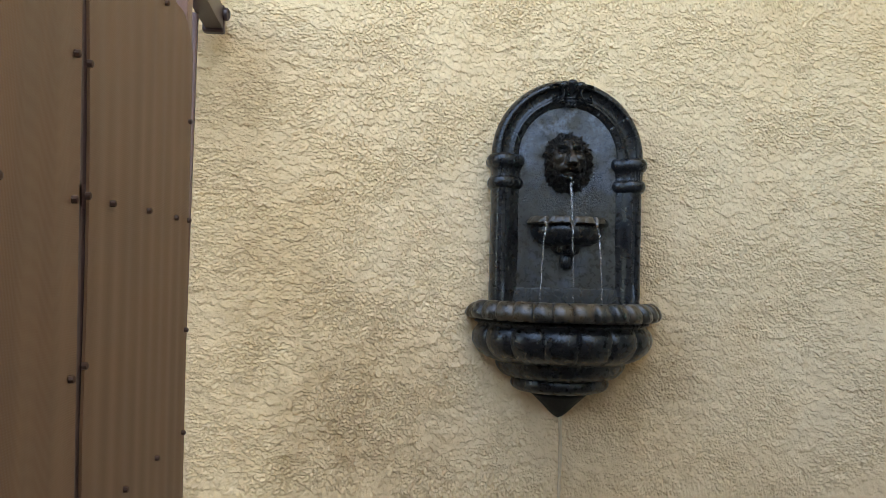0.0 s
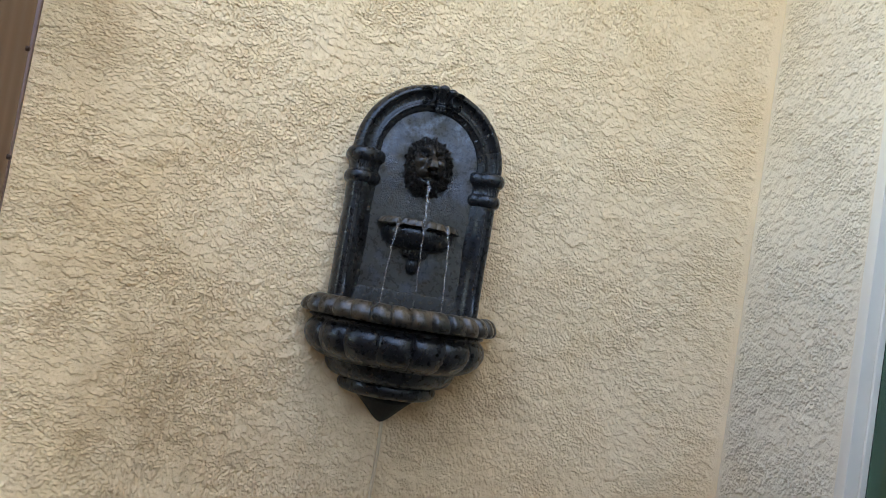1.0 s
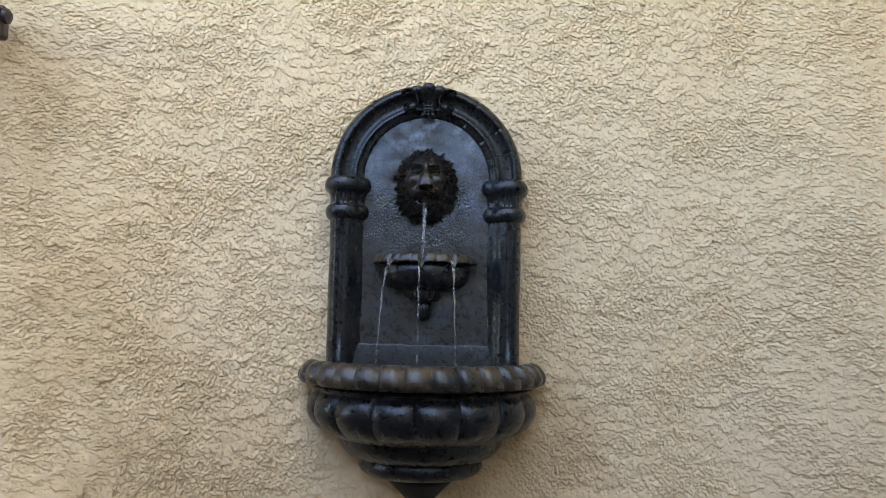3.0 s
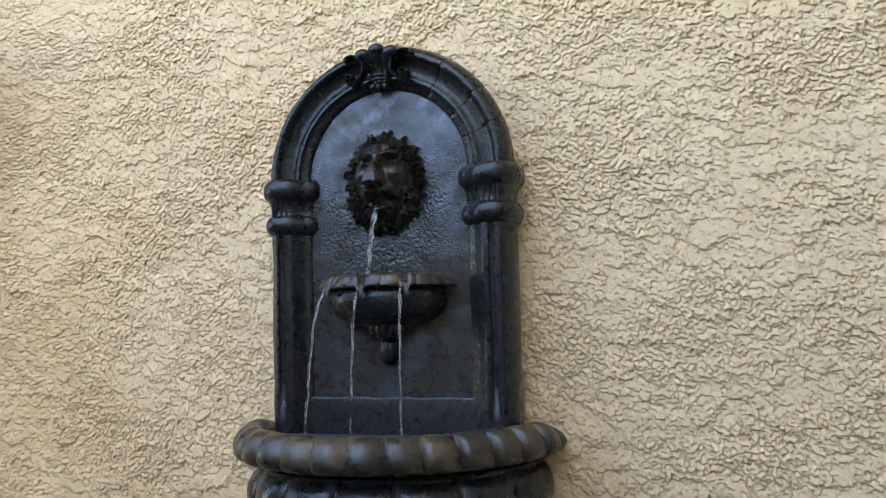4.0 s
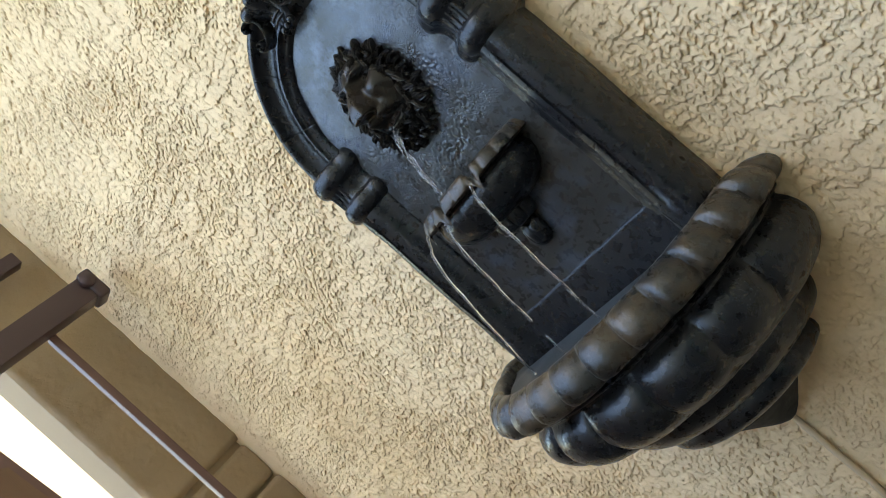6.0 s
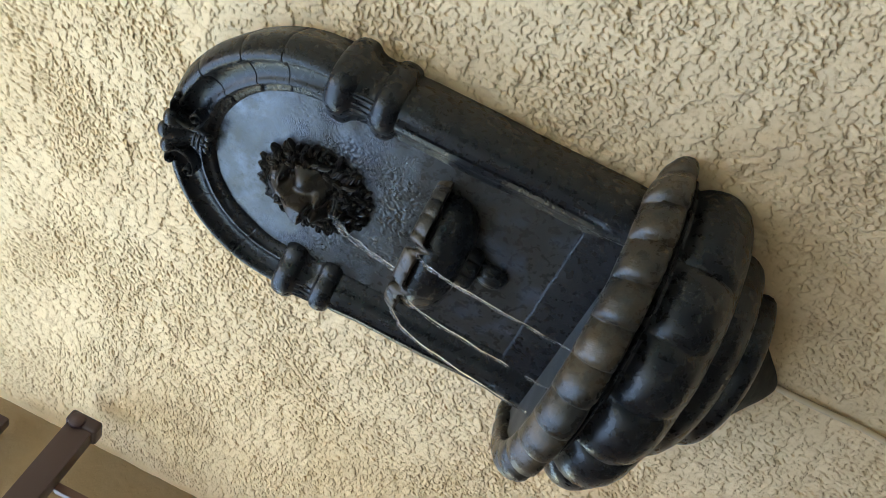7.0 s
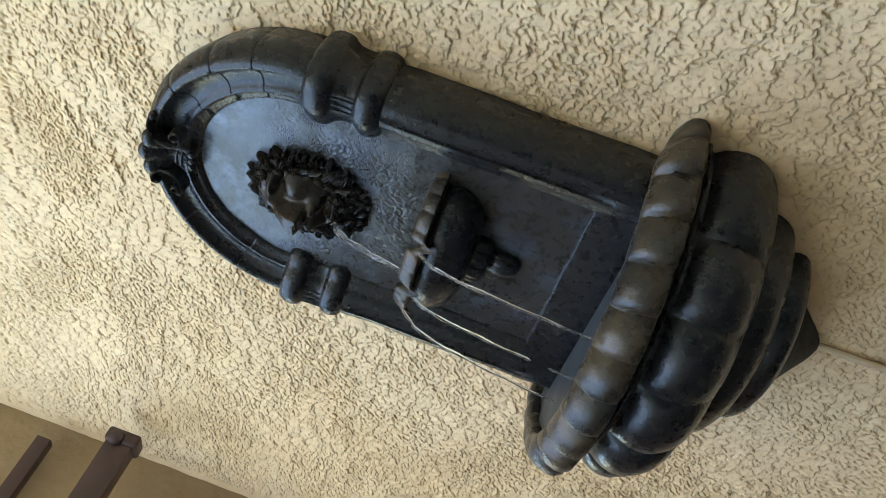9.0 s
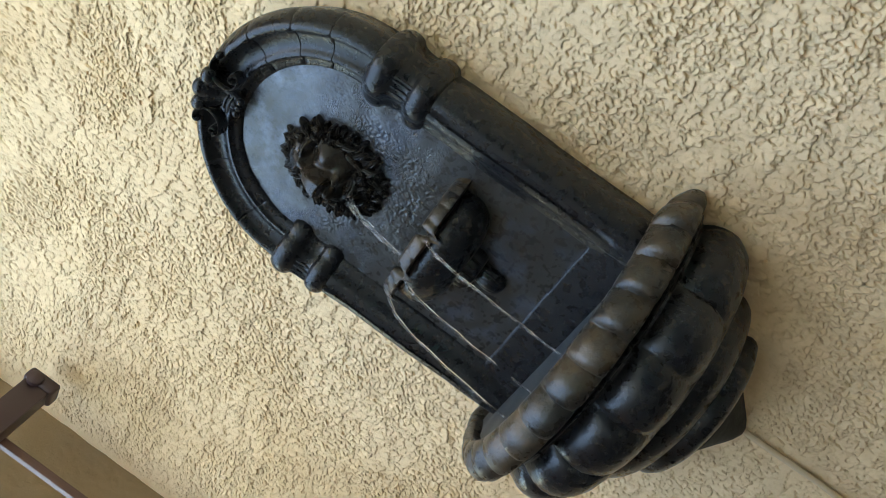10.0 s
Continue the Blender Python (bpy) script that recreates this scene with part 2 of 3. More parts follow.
def tube(points, radii, sides=8, flat=1.0):
    """A tapered tube along points; the radii may differ from point to point."""
    pts = [Vector(p) for p in points]
    secs = []
    ref = Vector((0, 1, 0))
    for k, p in enumerate(pts):
        d = (pts[min(k + 1, len(pts) - 1)] - pts[max(k - 1, 0)]).normalized()
        if abs(d.dot(ref)) > 0.95:
            ref = Vector((1, 0, 0))
        a = d.cross(ref).normalized()
        b = d.cross(a).normalized()
        r = radii[k]
        secs.append([p + a * r * math.cos(u) + b * r * flat * math.sin(u) for u in [2 * math.pi * s / sides for s in range(sides)]])
    return loft(secs, closed=True, caps=True)


def ellipsoid(c, r, nu=16, nv=10):
    secs = []
    for i in range(nv + 1):
        t = math.pi * (0.02 + 0.96 * i / nv)
        secs.append([(c[0] + r[0] * math.sin(t) * math.cos(u), c[1] + r[1] * math.sin(t) * math.sin(u), c[2] + r[2] * math.cos(t)) for u in [2 * math.pi * k / nu for k in range(nu)]])
    return loft(secs, closed=True, caps=True)


def perlin(u, v, seed):
    """Gradient noise on arrays."""
    g = np.random.RandomState(seed).rand(256, 256) * 2 * np.pi
    iu, iv = np.floor(u).astype(int), np.floor(v).astype(int)
    fu, fv = u - iu, v - iv

    def corner(a, b):
        ang = g[(iu + a) % 256, (iv + b) % 256]
        return np.cos(ang) * (fu - a) + np.sin(ang) * (fv - b)

    s, t = fu ** 3 * (fu * (fu * 6 - 15) + 10), fv ** 3 * (fv * (fv * 6 - 15) + 10)
    top = corner(0, 0) * (1 - s) + corner(1, 0) * s
    low = corner(0, 1) * (1 - s) + corner(1, 1) * s
    return (top * (1 - t) + low * t) * 1.5


def smooth01(x, a, b):
    t = np.clip((x - a) / (b - a), 0, 1)
    return t * t * (3 - 2 * t)


def stucco_height(u, v, seed):
    """Lace stucco on a grid: thin smooth flats with a sharp ragged lower lip and beds of small crumbs between them, in metres."""
    wu = u + 0.0017 * perlin(u / 0.010, v / 0.009, seed + 7) + 0.0010 * perlin(u / 0.0045, v / 0.0045, seed + 12)
    wv = v + 0.0014 * perlin(u / 0.010, v / 0.009, seed + 8) + 0.0009 * perlin(u / 0.0045, v / 0.0045, seed + 13)
    patch = perlin(u / 0.17, v / 0.11, seed + 2) + 0.5 * perlin(u / 0.06, v / 0.04, seed + 3)
    dense = smooth01(patch, -0.35, 0.4)
    rag = 0.28 * perlin(wu / 0.0068, wv / 0.0055, seed + 1) + 0.34 * perlin(wu / 0.0036, wv / 0.0032, seed + 9)
    total = 0.0009 * perlin(u / 0.3, v / 0.3, seed + 6) + 0.00022 * (0.4 + dense) * perlin(u / 0.0055, v / 0.005, seed + 4)
    for k, (lu, lv, level, thick, taper, lean) in enumerate(((0.0185, 0.0120, 0.16, 0.0016, 10, 0.15), (0.036, 0.0200, 0.20, 0.0019, 14, -0.15), (0.0064, 0.0052, 0.16, 0.0016, 4, 0.45))):
        n = perlin(wu / lu + 17 * k, wv / lv + 5 * k, seed + 20 + k) + rag + lean * patch
        mask = smooth01(n, level - 0.005, level + 0.04) * (0.8 + 0.5 * perlin(u / 0.03, v / 0.02, seed + 30 + k))
        if k == 2:
            mask = mask * (0.35 + 0.65 * dense)
        out, run = mask.copy(), mask
        for step in range(1, taper):
            run = np.vstack([run[:1], run[:-1]])
            if step % 2:
                run = np.hstack([run[:, 1:], run[:, -1:]])
            run = (np.hstack([run[:, :1], run[:, :-1]]) + 2 * run + np.hstack([run[:, 1:], run[:, -1:]])) / 4
            out = np.maximum(out, run * (1 - step / taper) ** 0.9)
        total = total + thick * out
    pits = smooth01(perlin(wu / 0.0050 + 9, wv / 0.0042, seed + 5) + 0.45 * patch, 0.30, 0.40)
    return total - 0.0021 * pits


def spaced(lo, mid_lo, mid_hi, hi, fine, coarse):
    return np.concatenate([np.arange(lo, mid_lo, coarse), np.arange(mid_lo, mid_hi, fine), np.arange(mid_hi, hi + coarse, coarse)])


def relief_sheet(us, vs, place, height, hole=None):
    """A fine sheet of relief over the grid us x vs."""
    uu, vv = np.meshgrid(us, vs)
    h = height(uu, vv)
    co = place(uu, vv, h).reshape(-1, 3)
    nu, nv = len(us), len(vs)
    idx = np.arange(nu * nv).reshape(nv, nu)
    quads = np.stack([idx[:-1, :-1], idx[:-1, 1:], idx[1:, 1:], idx[1:, :-1]], -1)
    if hole is not None:
        keep = ~hole(uu[:-1, :-1], vv[:-1, :-1])
        quads = quads[keep]
    quads = quads.reshape(-1, 4)
    me = bpy.data.meshes.new("relief")
    me.vertices.add(len(co))
    me.vertices.foreach_set("co", co.astype(np.float32).ravel())
    me.loops.add(quads.size)
    me.loops.foreach_set("vertex_index", quads.astype(np.int32).ravel())
    me.polygons.add(len(quads))
    me.polygons.foreach_set("loop_start", np.arange(0, quads.size, 4, dtype=np.int32))
    me.polygons.foreach_set("loop_total", np.full(len(quads), 4, dtype=np.int32))
    me.polygons.foreach_set("use_smooth", np.ones(len(quads), dtype=bool))
    me.update(calc_edges=True)
    return me


# ---- large structure ----
CORNER_X = 0.895
WIN_X = 0.872
RETURN_X = -0.945
STEP = 0.0021


def north_height(u, v):
    h = stucco_height(u, v, 11)
    soft = smooth01(CORNER_X - u, 0.012, 0.035) * smooth01(u - RETURN_X, 0.0, 0.05)
    return h * soft + 0.001 * (1 - soft)


me = relief_sheet(spaced(RETURN_X - 0.012, -0.55, 0.6, CORNER_X, 0.0013, 0.0022), spaced(0.82, 1.0, 2.08, 2.4, 0.0013, 0.0022), lambda u, v, h: np.stack([u + 0.2 * h, 0.0030 - h, v - 0.75 * h], -1), north_height)
me.materials.append(STUCCO)
wall_n = tagged(new("wall_north", me), "cream stucco house wall with a lace trowel texture", "wall", kind="structure")
# the eave is unseen, added to keep the sun off wall and pier
core = part("wall_core", join(box_shape((-3.0, 0.014, 0), (1.3, 0.25, 3.0)), box_shape((-1.08, -0.47, 2.9), (CORNER_X, 0.014, 3.0))), STUCCO, wall_n, "plain stucco body of the wall with an unseen eave added for shade", smooth=30)


def east_height(u, v):
    h = 1.15 * stucco_height(u, v, 47)
    soft = smooth01(-u, 0.004, 0.022) * smooth01(np.maximum(u + 0.402, v - 2.062), 0.0, 0.02)
    return h * soft + 0.001 * (1 - soft)


WIN_Y, WIN_TOP, WIN_LOW, WIN_FAR = -0.402, 2.062, 0.75, -1.45
me = relief_sheet(np.arange(-0.66, 0.002, STEP), np.arange(0.82, 2.4, STEP), lambda u, v, h: np.stack([CORNER_X + 0.055 * u - h, u, v - 0.85 * h], -1), east_height, hole=lambda u, v: (u < WIN_Y) & (v < WIN_TOP))
me.flip_normals()
me.materials.append(STUCCO_SIDE)
wall_e = tagged(new("wall_east", me), "pale cream stucco side wall meeting the corner", "wall", kind="structure")
X0, X1 = CORNER_X + 0.004, CORNER_X + 0.24
part("wall_core", join(box_shape((X0, WIN_Y, 0), (X1, 0.25, 7.75)), box_shape((X0, -4.6, 0), (X1, WIN_FAR, 7.75)), box_shape((X0, WIN_FAR, WIN_TOP), (X1, WIN_Y, 7.75)), box_shape((X0, WIN_FAR, 0), (X1, WIN_Y, WIN_LOW))), STUCCO_SIDE, wall_e, "plain stucco body of the wall round the window", smooth=30)

# masonry pier behind the gate, in three courses of unequal length
wall_w = thing("wall_west", (RETURN_X - 0.05, -0.08, 0), "tan stuccoed masonry pier with open joints between its courses", "wall", kind="structure")


def pier_block(y0, z0, z1, seed, proud):
    """One course of the pier: a block with a softly rounded, stuccoed face towards the yard."""
    us, vs = np.arange(y0, 0.004, 0.004), np.arange(z0, z1 + 0.001, 0.004)

    def face(u, v):
        edge = np.minimum(np.minimum(u - y0, 0.02), np.minimum(v - z0, z1 - v))
        return 0.55 * stucco_height(u, v, seed) - 0.010 * (1 - np.clip(edge / 0.012, 0, 1)) ** 2 + 0.0025 * perlin(u / 0.05, v / 0.05, seed + 60)

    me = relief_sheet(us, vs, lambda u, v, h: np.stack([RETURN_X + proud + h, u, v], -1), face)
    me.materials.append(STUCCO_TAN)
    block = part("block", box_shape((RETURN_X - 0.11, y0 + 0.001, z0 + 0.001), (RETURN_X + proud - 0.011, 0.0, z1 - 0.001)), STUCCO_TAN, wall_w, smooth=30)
    skin = new("stucco_face", me)
    skin.parent = block


part("joint_mortar", box_shape((RETURN_X - 0.105, -0.125, 1.50), (RETURN_X - 0.012, 0.0, 1.64)), STUCCO_TAN, wall_w, smooth=30)
pier_block(-0.163, 0.0, 1.517, 83, 0.006)
pier_block(-0.140, 1.5215, 1.606, 91, 0.0)
pier_block(-0.197, 1.618, 2.899, 97, 0.004)
# unseen wall, added tall and dark to hold back low light from the south
wall_s = tagged(new("wall_south", mesh_from("wall_south", *box_shape((-3.0, -4.6, 0), (X1, -4.35, 3.1)), STUCCO_TAN, 30)), "plain tan stucco wall, unseen, added to cut low light", "wall", kind="structure")
ground = tagged(new("ground", mesh_from("ground", *box_shape((-40, -40, -0.2), (40, 40, 0.0)), CONCRETE, 30)), "bare grey concrete ground of the side yard", "ground", kind="structure")

# ---- window in the side wall ----
window = thing("window_1", (WIN_X, WIN_Y, WIN_LOW), "white vinyl window with tinted glass and a glazing bar", "window", kind="structure")
FX = WIN_X - 0.004
for nm, lo, hi in (("frame_jamb", (FX, WIN_Y - 0.028, WIN_LOW), (WIN_X + 0.09, WIN_Y, WIN_TOP)), ("frame_jamb", (FX, WIN_FAR, WIN_LOW), (WIN_X + 0.09, WIN_FAR + 0.036, WIN_TOP)),
                   ("frame_head", (FX, WIN_FAR + 0.0365, WIN_TOP - 0.036), (WIN_X + 0.09, WIN_Y - 0.0365, WIN_TOP)), ("frame_sill", (FX - 0.02, WIN_FAR + 0.0365, WIN_LOW), (WIN_X + 0.09, WIN_Y - 0.0365, WIN_LOW + 0.04))):
    part(nm, box(lo, hi, 0.004), WHITE_VINYL, window)
SX = WIN_X + 0.028
for nm, lo, hi in (("sash_stile", (SX, WIN_Y - 0.036, WIN_LOW + 0.041), (SX + 0.04, WIN_Y - 0.0285, WIN_TOP - 0.0365)), ("sash_stile", (SX, WIN_FAR + 0.0365, WIN_LOW + 0.041), (SX + 0.04, WIN_FAR + 0.062, WIN_TOP - 0.0365)),
                   ("sash_rail", (SX, WIN_FAR + 0.0625, WIN_TOP - 0.062), (SX + 0.04, WIN_Y - 0.0365, WIN_TOP - 0.037)), ("sash_rail", (SX, WIN_FAR + 0.0625, WIN_LOW + 0.041), (SX + 0.04, WIN_Y - 0.0365, WIN_LOW + 0.066))):
    part(nm, box(lo, hi, 0.003), WHITE_VINYL, window)
GX = SX + 0.014
pane = part("pane", box((GX, WIN_FAR + 0.063, WIN_LOW + 0.067), (GX + 0.004, WIN_Y - 0.0365, WIN_TOP - 0.063)), GLASS, window, "green-tinted clear glass", smooth=0)
pane.visible_shadow = False
part("glazing_bar", box((GX + 0.006, WIN_FAR + 0.063, 1.567), (GX + 0.014, WIN_Y - 0.037, 1.585), 0.002), WHITE_VINYL, window)
room = thing("room", (1.6, -0.9, 0.3), "dim green-grey room seen behind the window glass", "room", kind="structure")
part("room_shell", turned(box_shape((X1 + 0.001, -2.2, 0.3), (3.2, 0.2, 2.6))), DARK_ROOM, room, smooth=0)
curtain = thing("curtain", (X1 - 0.06, -0.9, 0.6), "plain green-grey curtain hanging behind the glass", "curtain")
folds = []
for k in range(120):
    yy = WIN_Y - 0.10 - 0.008 * k
    folds.append([(X1 - 0.07 + 0.02 * math.sin(k * 0.62) + 0.008 * math.sin(k * 1.7 + 1), yy, zz) for zz in (0.62, 2.25)])
folds_b = [[(x + 0.004, y, z) for x, y, z in sec] for sec in folds]
part("cloth", join(loft(folds), turned(loft(folds_b))), CURTAIN, curtain)

# ---- gate of painted steel and brown sheets ----
GATE_X = -0.763
gate = thing("gate", (GATE_X - 0.02, -0.8, 0), "brown sheet-metal gate on a painted steel frame", "gate")
BX0, BX1 = GATE_X - 0.034, GATE_X - 0.004


def rail(name, lo, hi):
    return part(name, box(lo, hi, 0.003), METAL_BROWN, gate)


rail("top_rail", (BX0 - 0.004, -4.3, 1.956), (BX1 + 0.004, -0.062, 2.004))
rail("middle_rail", (BX0, -4.3, 1.50), (BX1, -0.36, 1.53))
rail("lower_rail", (BX0, -4.3, 1.14), (BX1, -0.36, 1.17))
rail("bottom_rail", (BX0, -4.3, 0.12), (BX1, -0.36, 0.15))
part("thin_upright", box((GATE_X - 0.049, -0.163, 0.0), (GATE_X - 0.033, -0.148, 1.957), 0.003), UPRIGHT, gate)
part("upright", box((BX0, -0.312, 0.0), (BX1, -0.266, 1.954), 0.003), UPRIGHT, gate, "pinkish brown painted upright")
rail("upright", (BX0, -0.915, 0.0), (BX1, -0.856, 1.954))
rail("upright", (BX0, -1.75, 0.0), (BX1, -1.72, 1.954))
rail("upper_rail", (-0.914, -2.4, 2.135), (-0.888, -0.05, 2.163))
LEAN = 0.085
flange = part("end_flange", box((GATE_X - 0.044, -0.0615, 1.950), (GATE_X + 0.002, -0.036, 2.010), 0.007, 3), METAL_BROWN, gate)
part("bolt_head", tube([(GATE_X + 0.001, -0.055, 1.990), (GATE_X + 0.008, -0.055, 1.990), (GATE_X + 0.013, -0.055, 1.990)], [0.015, 0.014, 0.007], 10), METAL_BROWN, flange)


def sheet_panel(y0, y1, z0, z1, bow, cut=0.0, phase=0.0):
    """A thin sheet with pressed vertical ribs; its far edge bows a little."""
    cols, rows = 44, 72
    face = []
    for j in range(rows + 1):
        z = z0 + (z1 - z0) * j / rows
        sec = []
        for i in range(cols + 1):
            f = i / cols
            y = y0 + (y1 - y0) * f
            y += bow * (1 - f) * math.sin(math.pi * min(1, max(0, (z - 1.25) / 0.55))) * 1.0
            zz = z
            if cut and z > z1 - cut:
                limit = z1 - 0.65 * max(0.0, (y - (y1 - cut)))
                zz = min(z, limit)
            rib = 0.0017 * math.sin(f * math.pi * 9 + phase) ** 2 + 0.0012 * math.sin(f * 3 + 2 * z + phase)
            sec.append((GATE_X + rib, y, zz))
        face.append(sec)
    back = [[(x - 0.0035, y, z) for x, y, z in sec] for sec in face]
    ring_f = [face[0], back[0]]
    ring_t = [back[-1], face[-1]]
    side_a = [[sec[0] for sec in back], [sec[0] for sec in face]]
    side_b = [[sec[-1] for sec in face], [sec[-1] for sec in back]]
    return join(turned(loft(face)), loft(back), loft(ring_f), loft(ring_t), loft(side_a), loft(side_b))


panel_a = part("panel", sheet_panel(-0.861, -0.28, 0.1, 1.866, 0.013, 0.065), PANEL_BROWN, gate, "ribbed brown sheet")
part("backing_strip", box((GATE_X - 0.0095, -0.925, 0.1), (GATE_X - 0.0045, -0.830, 1.86)), METAL_BROWN, gate)
panel_b = part("panel", sheet_panel(-1.72, -0.886, 0.1, 1.87, -0.003, 0.0, 0.8), PANEL_BROWN, gate, "ribbed brown sheet")

# unseen panels and uprights added to block low light from the west
for y0, y1, ph in ((-2.56, -1.745, 0.3), (-3.40, -2.585, 1.1), (-4.24, -3.425, 0.6)):
    part("panel", sheet_panel(y0, y1, 0.1, 1.866, 0.0, 0.0, ph), PANEL_BROWN, gate, "ribbed brown sheet")
for yy in (-2.57, -3.41, -4.28):
    rail("upright", (BX0, yy - 0.03, 0.0), (BX1, yy, 1.954))


def screw(parent, y, z):
    head = tube([(GATE_X + 0.001, y, z), (GATE_X + 0.0065, y, z), (GATE_X + 0.008, y, z)], [0.0044, 0.0042, 0.0022], 8)
    part("screw", head, SCREW, parent)


for y, z in ((-0.864, 1.658), (-0.864, 1.515), (-0.767, 1.515), (-0.586, 1.521), (-0.403, 1.524), (-0.301, 1.527), (-0.309, 1.697), (-0.307, 1.335), (-0.312, 1.154), (-0.866, 1.328), (-0.509, 1.15), (-0.687, 1.146), (-0.501, 1.838)):
    screw(panel_a, y, z)
for y, z in ((-1.1, 1.509), (-0.906, 1.658), (-0.907, 1.507), (-0.909, 1.318)):
    screw(panel_b, y, z)
for ob in gate.children_recursive:
    if ob.name.split(".")[0] in ("upright", "panel", "screw", "backing_strip"):
        for v in ob.data.vertices:
            v.co.y = 0.966 * v.co.y - 0.0634 - LEAN * (v.co.z - 1.53)

# ---- wall fountain ----
CX = -0.003
ARCH_Z = 1.716
fountain = thing("wall_fountain", (CX, 0, 1.137), "dark bronze resin wall fountain with arched back and scalloped basin", "fountain")


def F(x, d, z):
    """A place on the fountain: x from its axis, d out from the wall."""
    return (CX + x, -d, z)


# niche panel with a pebbled surface
rows = []
for j in range(400):
    z = 1.365 + (1.846 - 1.365) * j / 399
    half = 0.128 if z < ARCH_Z else max(0.004, math.sqrt(max(0.0, 0.135 ** 2 - (z - ARCH_Z) ** 2)))
    half = min(half, 0.128)
    sec = []
    for i in range(261):
        x = -half + 2 * half * i / 260
        near = math.exp(-(((x - 0.015) / 0.105) ** 2 + ((z - 1.655) / 0.07) ** 2) * 1.1) * max(0.0, 0.75 + 1.3 * noise.noise((x * 26, z * 26, 9.0)))
        lump = noise.noise((x * 40, z * 40, 1.0)) * 0.0009 + noise.noise((x * 14, z * 14, 2.0)) * 0.0012
        if near > 0.03:
            lump += (0.5 - noise.voronoi((x * 330, z * 330, 3.0))[0][0]) * 0.0030 * min(near, 1.0)
        sec.append(F(x, 0.046 + lump, z))
    rows.append(sec)
part("back_panel", loft(rows), RESIN_PANEL, fountain, "pebbled dark panel with a blue sheen painted into its colour")
led = [(0.044, 1.4245), (0.0478, 1.4236), (0.0488, 1.4226), (0.0493, 1.4205), (0.0515, 1.400), (0.0530, 1.388), (0.056, 1.36)]
part("panel_ledge", turned(loft([[F(-0.124 + 0.248 * i / 12, d, z + 0.0006 * math.sin(i * 2.1)) for d, z in led] for i in range(13)])), RESIN, fountain)

# pillar section, from the niche round to the wall: x from the axis and depth
SECTION = [(0.1095, 0.040), (0.1105, 0.046), (0.1130, 0.0485), (0.1170, 0.0500), (0.1220, 0.0530), (0.1270, 0.0585), (0.1310, 0.0635), (0.1355, 0.0665), (0.1416, 0.0679), (0.1426, 0.0680), (0.1462, 0.0684), (0.1498, 0.0685), (0.1508, 0.0685), (0.1540, 0.0680), (0.1575, 0.0668), (0.1610, 0.0640), (0.1645, 0.0590), (0.1675, 0.0525), (0.1695, 0.0440), (0.1698, 0.0340), (0.1685, 0.0200), (0.1650, 0.0080), (0.1630, 0.0)]
GROOVE = {9: 1.0, 10: 1.3, 11: 1.0}


def offset_section(o, side, z, groove=0.0):
    out = []
    n = len(SECTION)
    for k, (x, d) in enumerate(SECTION):
        x0, d0 = SECTION[max(k - 1, 0)]
        x1, d1 = SECTION[min(k + 1, n - 1)]
        tx, td = x1 - x0, d1 - d0
        ln = math.hypot(tx, td)
        nx, nd = -td / ln, tx / ln
        cut = -0.0028 * GROOVE.get(k, 0) * groove
        dd = d + nd * (o + cut)
        if k == n - 1:
            dd = 0.0
        out.append(F(side * (x + nx * (o + cut)), max(dd, 0.0), z))
    return out


for side in (-1, 1):
    orient = turned if side > 0 else (lambda s: s)
    zs = [1.362, 1.38, 1.41, 1.414, 1.45, 1.5, 1.55, 1.6, 1.624, 1.629, 1.632, 1.645]
    gr = [0, 0, 0, 1, 1, 1, 1, 1, 1, 0.7, 0, 0]
    part("pillar_shaft", orient(loft([offset_section(0.0008 * math.sin(z * 90 + side), side, z, g) for z, g in zip(zs, gr)])), RESIN, fountain, "fluted pillar shaft", smooth=50)
    prof = [(1.640, 0.0), (1.642, 0.004), (1.6455, 0.007), (1.651, 0.0088), (1.657, 0.0088), (1.662, 0.007), (1.665, 0.005), (1.666, 0.0025), (1.671, 0.0012), (1.679, 0.0016), (1.685, 0.0035), (1.6885, 0.0055), (1.6905, 0.0085), (1.6935, 0.0106), (1.698, 0.0120), (1.704, 0.0120), (1.709, 0.0108), (1.713, 0.0084), (1.7155, 0.006), (1.7165, -0.004)]
    cap = part("capital", orient(loft([offset_section(o, side, z) for z, o in prof])), RESIN, fountain, "turned capital with two rings", smooth=55)
    for k in range(5, 15, 2):
        x, d = SECTION[k]
        sgn = side * x * 1.018
        part("flute", tube([F(sgn, d + 0.0020, 1.666), F(sgn, d + 0.0018, 1.676), F(sgn, d + 0.0034, 1.687)], [0.0016, 0.002, 0.0016], 6), RESIN, cap)

# arch moulding swept round the niche, with hairline joints
PROFILE = [(0.1623, 0.0), (0.1672, 0.018), (0.1713, 0.036), (0.1716, 0.0452), (0.1683, 0.0557), (0.1634, 0.0628), (0.1585, 0.0657), (0.1552, 0.0654), (0.1534, 0.0631), (0.1523, 0.0596), (0.1487, 0.0559), (0.1432, 0.0535), (0.1378, 0.0526), (0.1331, 0.0532), (0.1302, 0.0552), (0.1277, 0.057), (0.125, 0.057), (0.1233, 0.0546), (0.1214, 0.0522), (0.1171, 0.0515), (0.1133, 0.05), (0.1111, 0.0452), (0.1098, 0.04)]
CRACKS = [math.radians(a) for a in (19, 36, 57, 128, 158)]
angles = sorted(set([math.pi * k / 60 for k in range(61)] + [c + e for c in CRACKS for e in (-0.006, -0.0018, 0.0018, 0.006)]))
secs = []
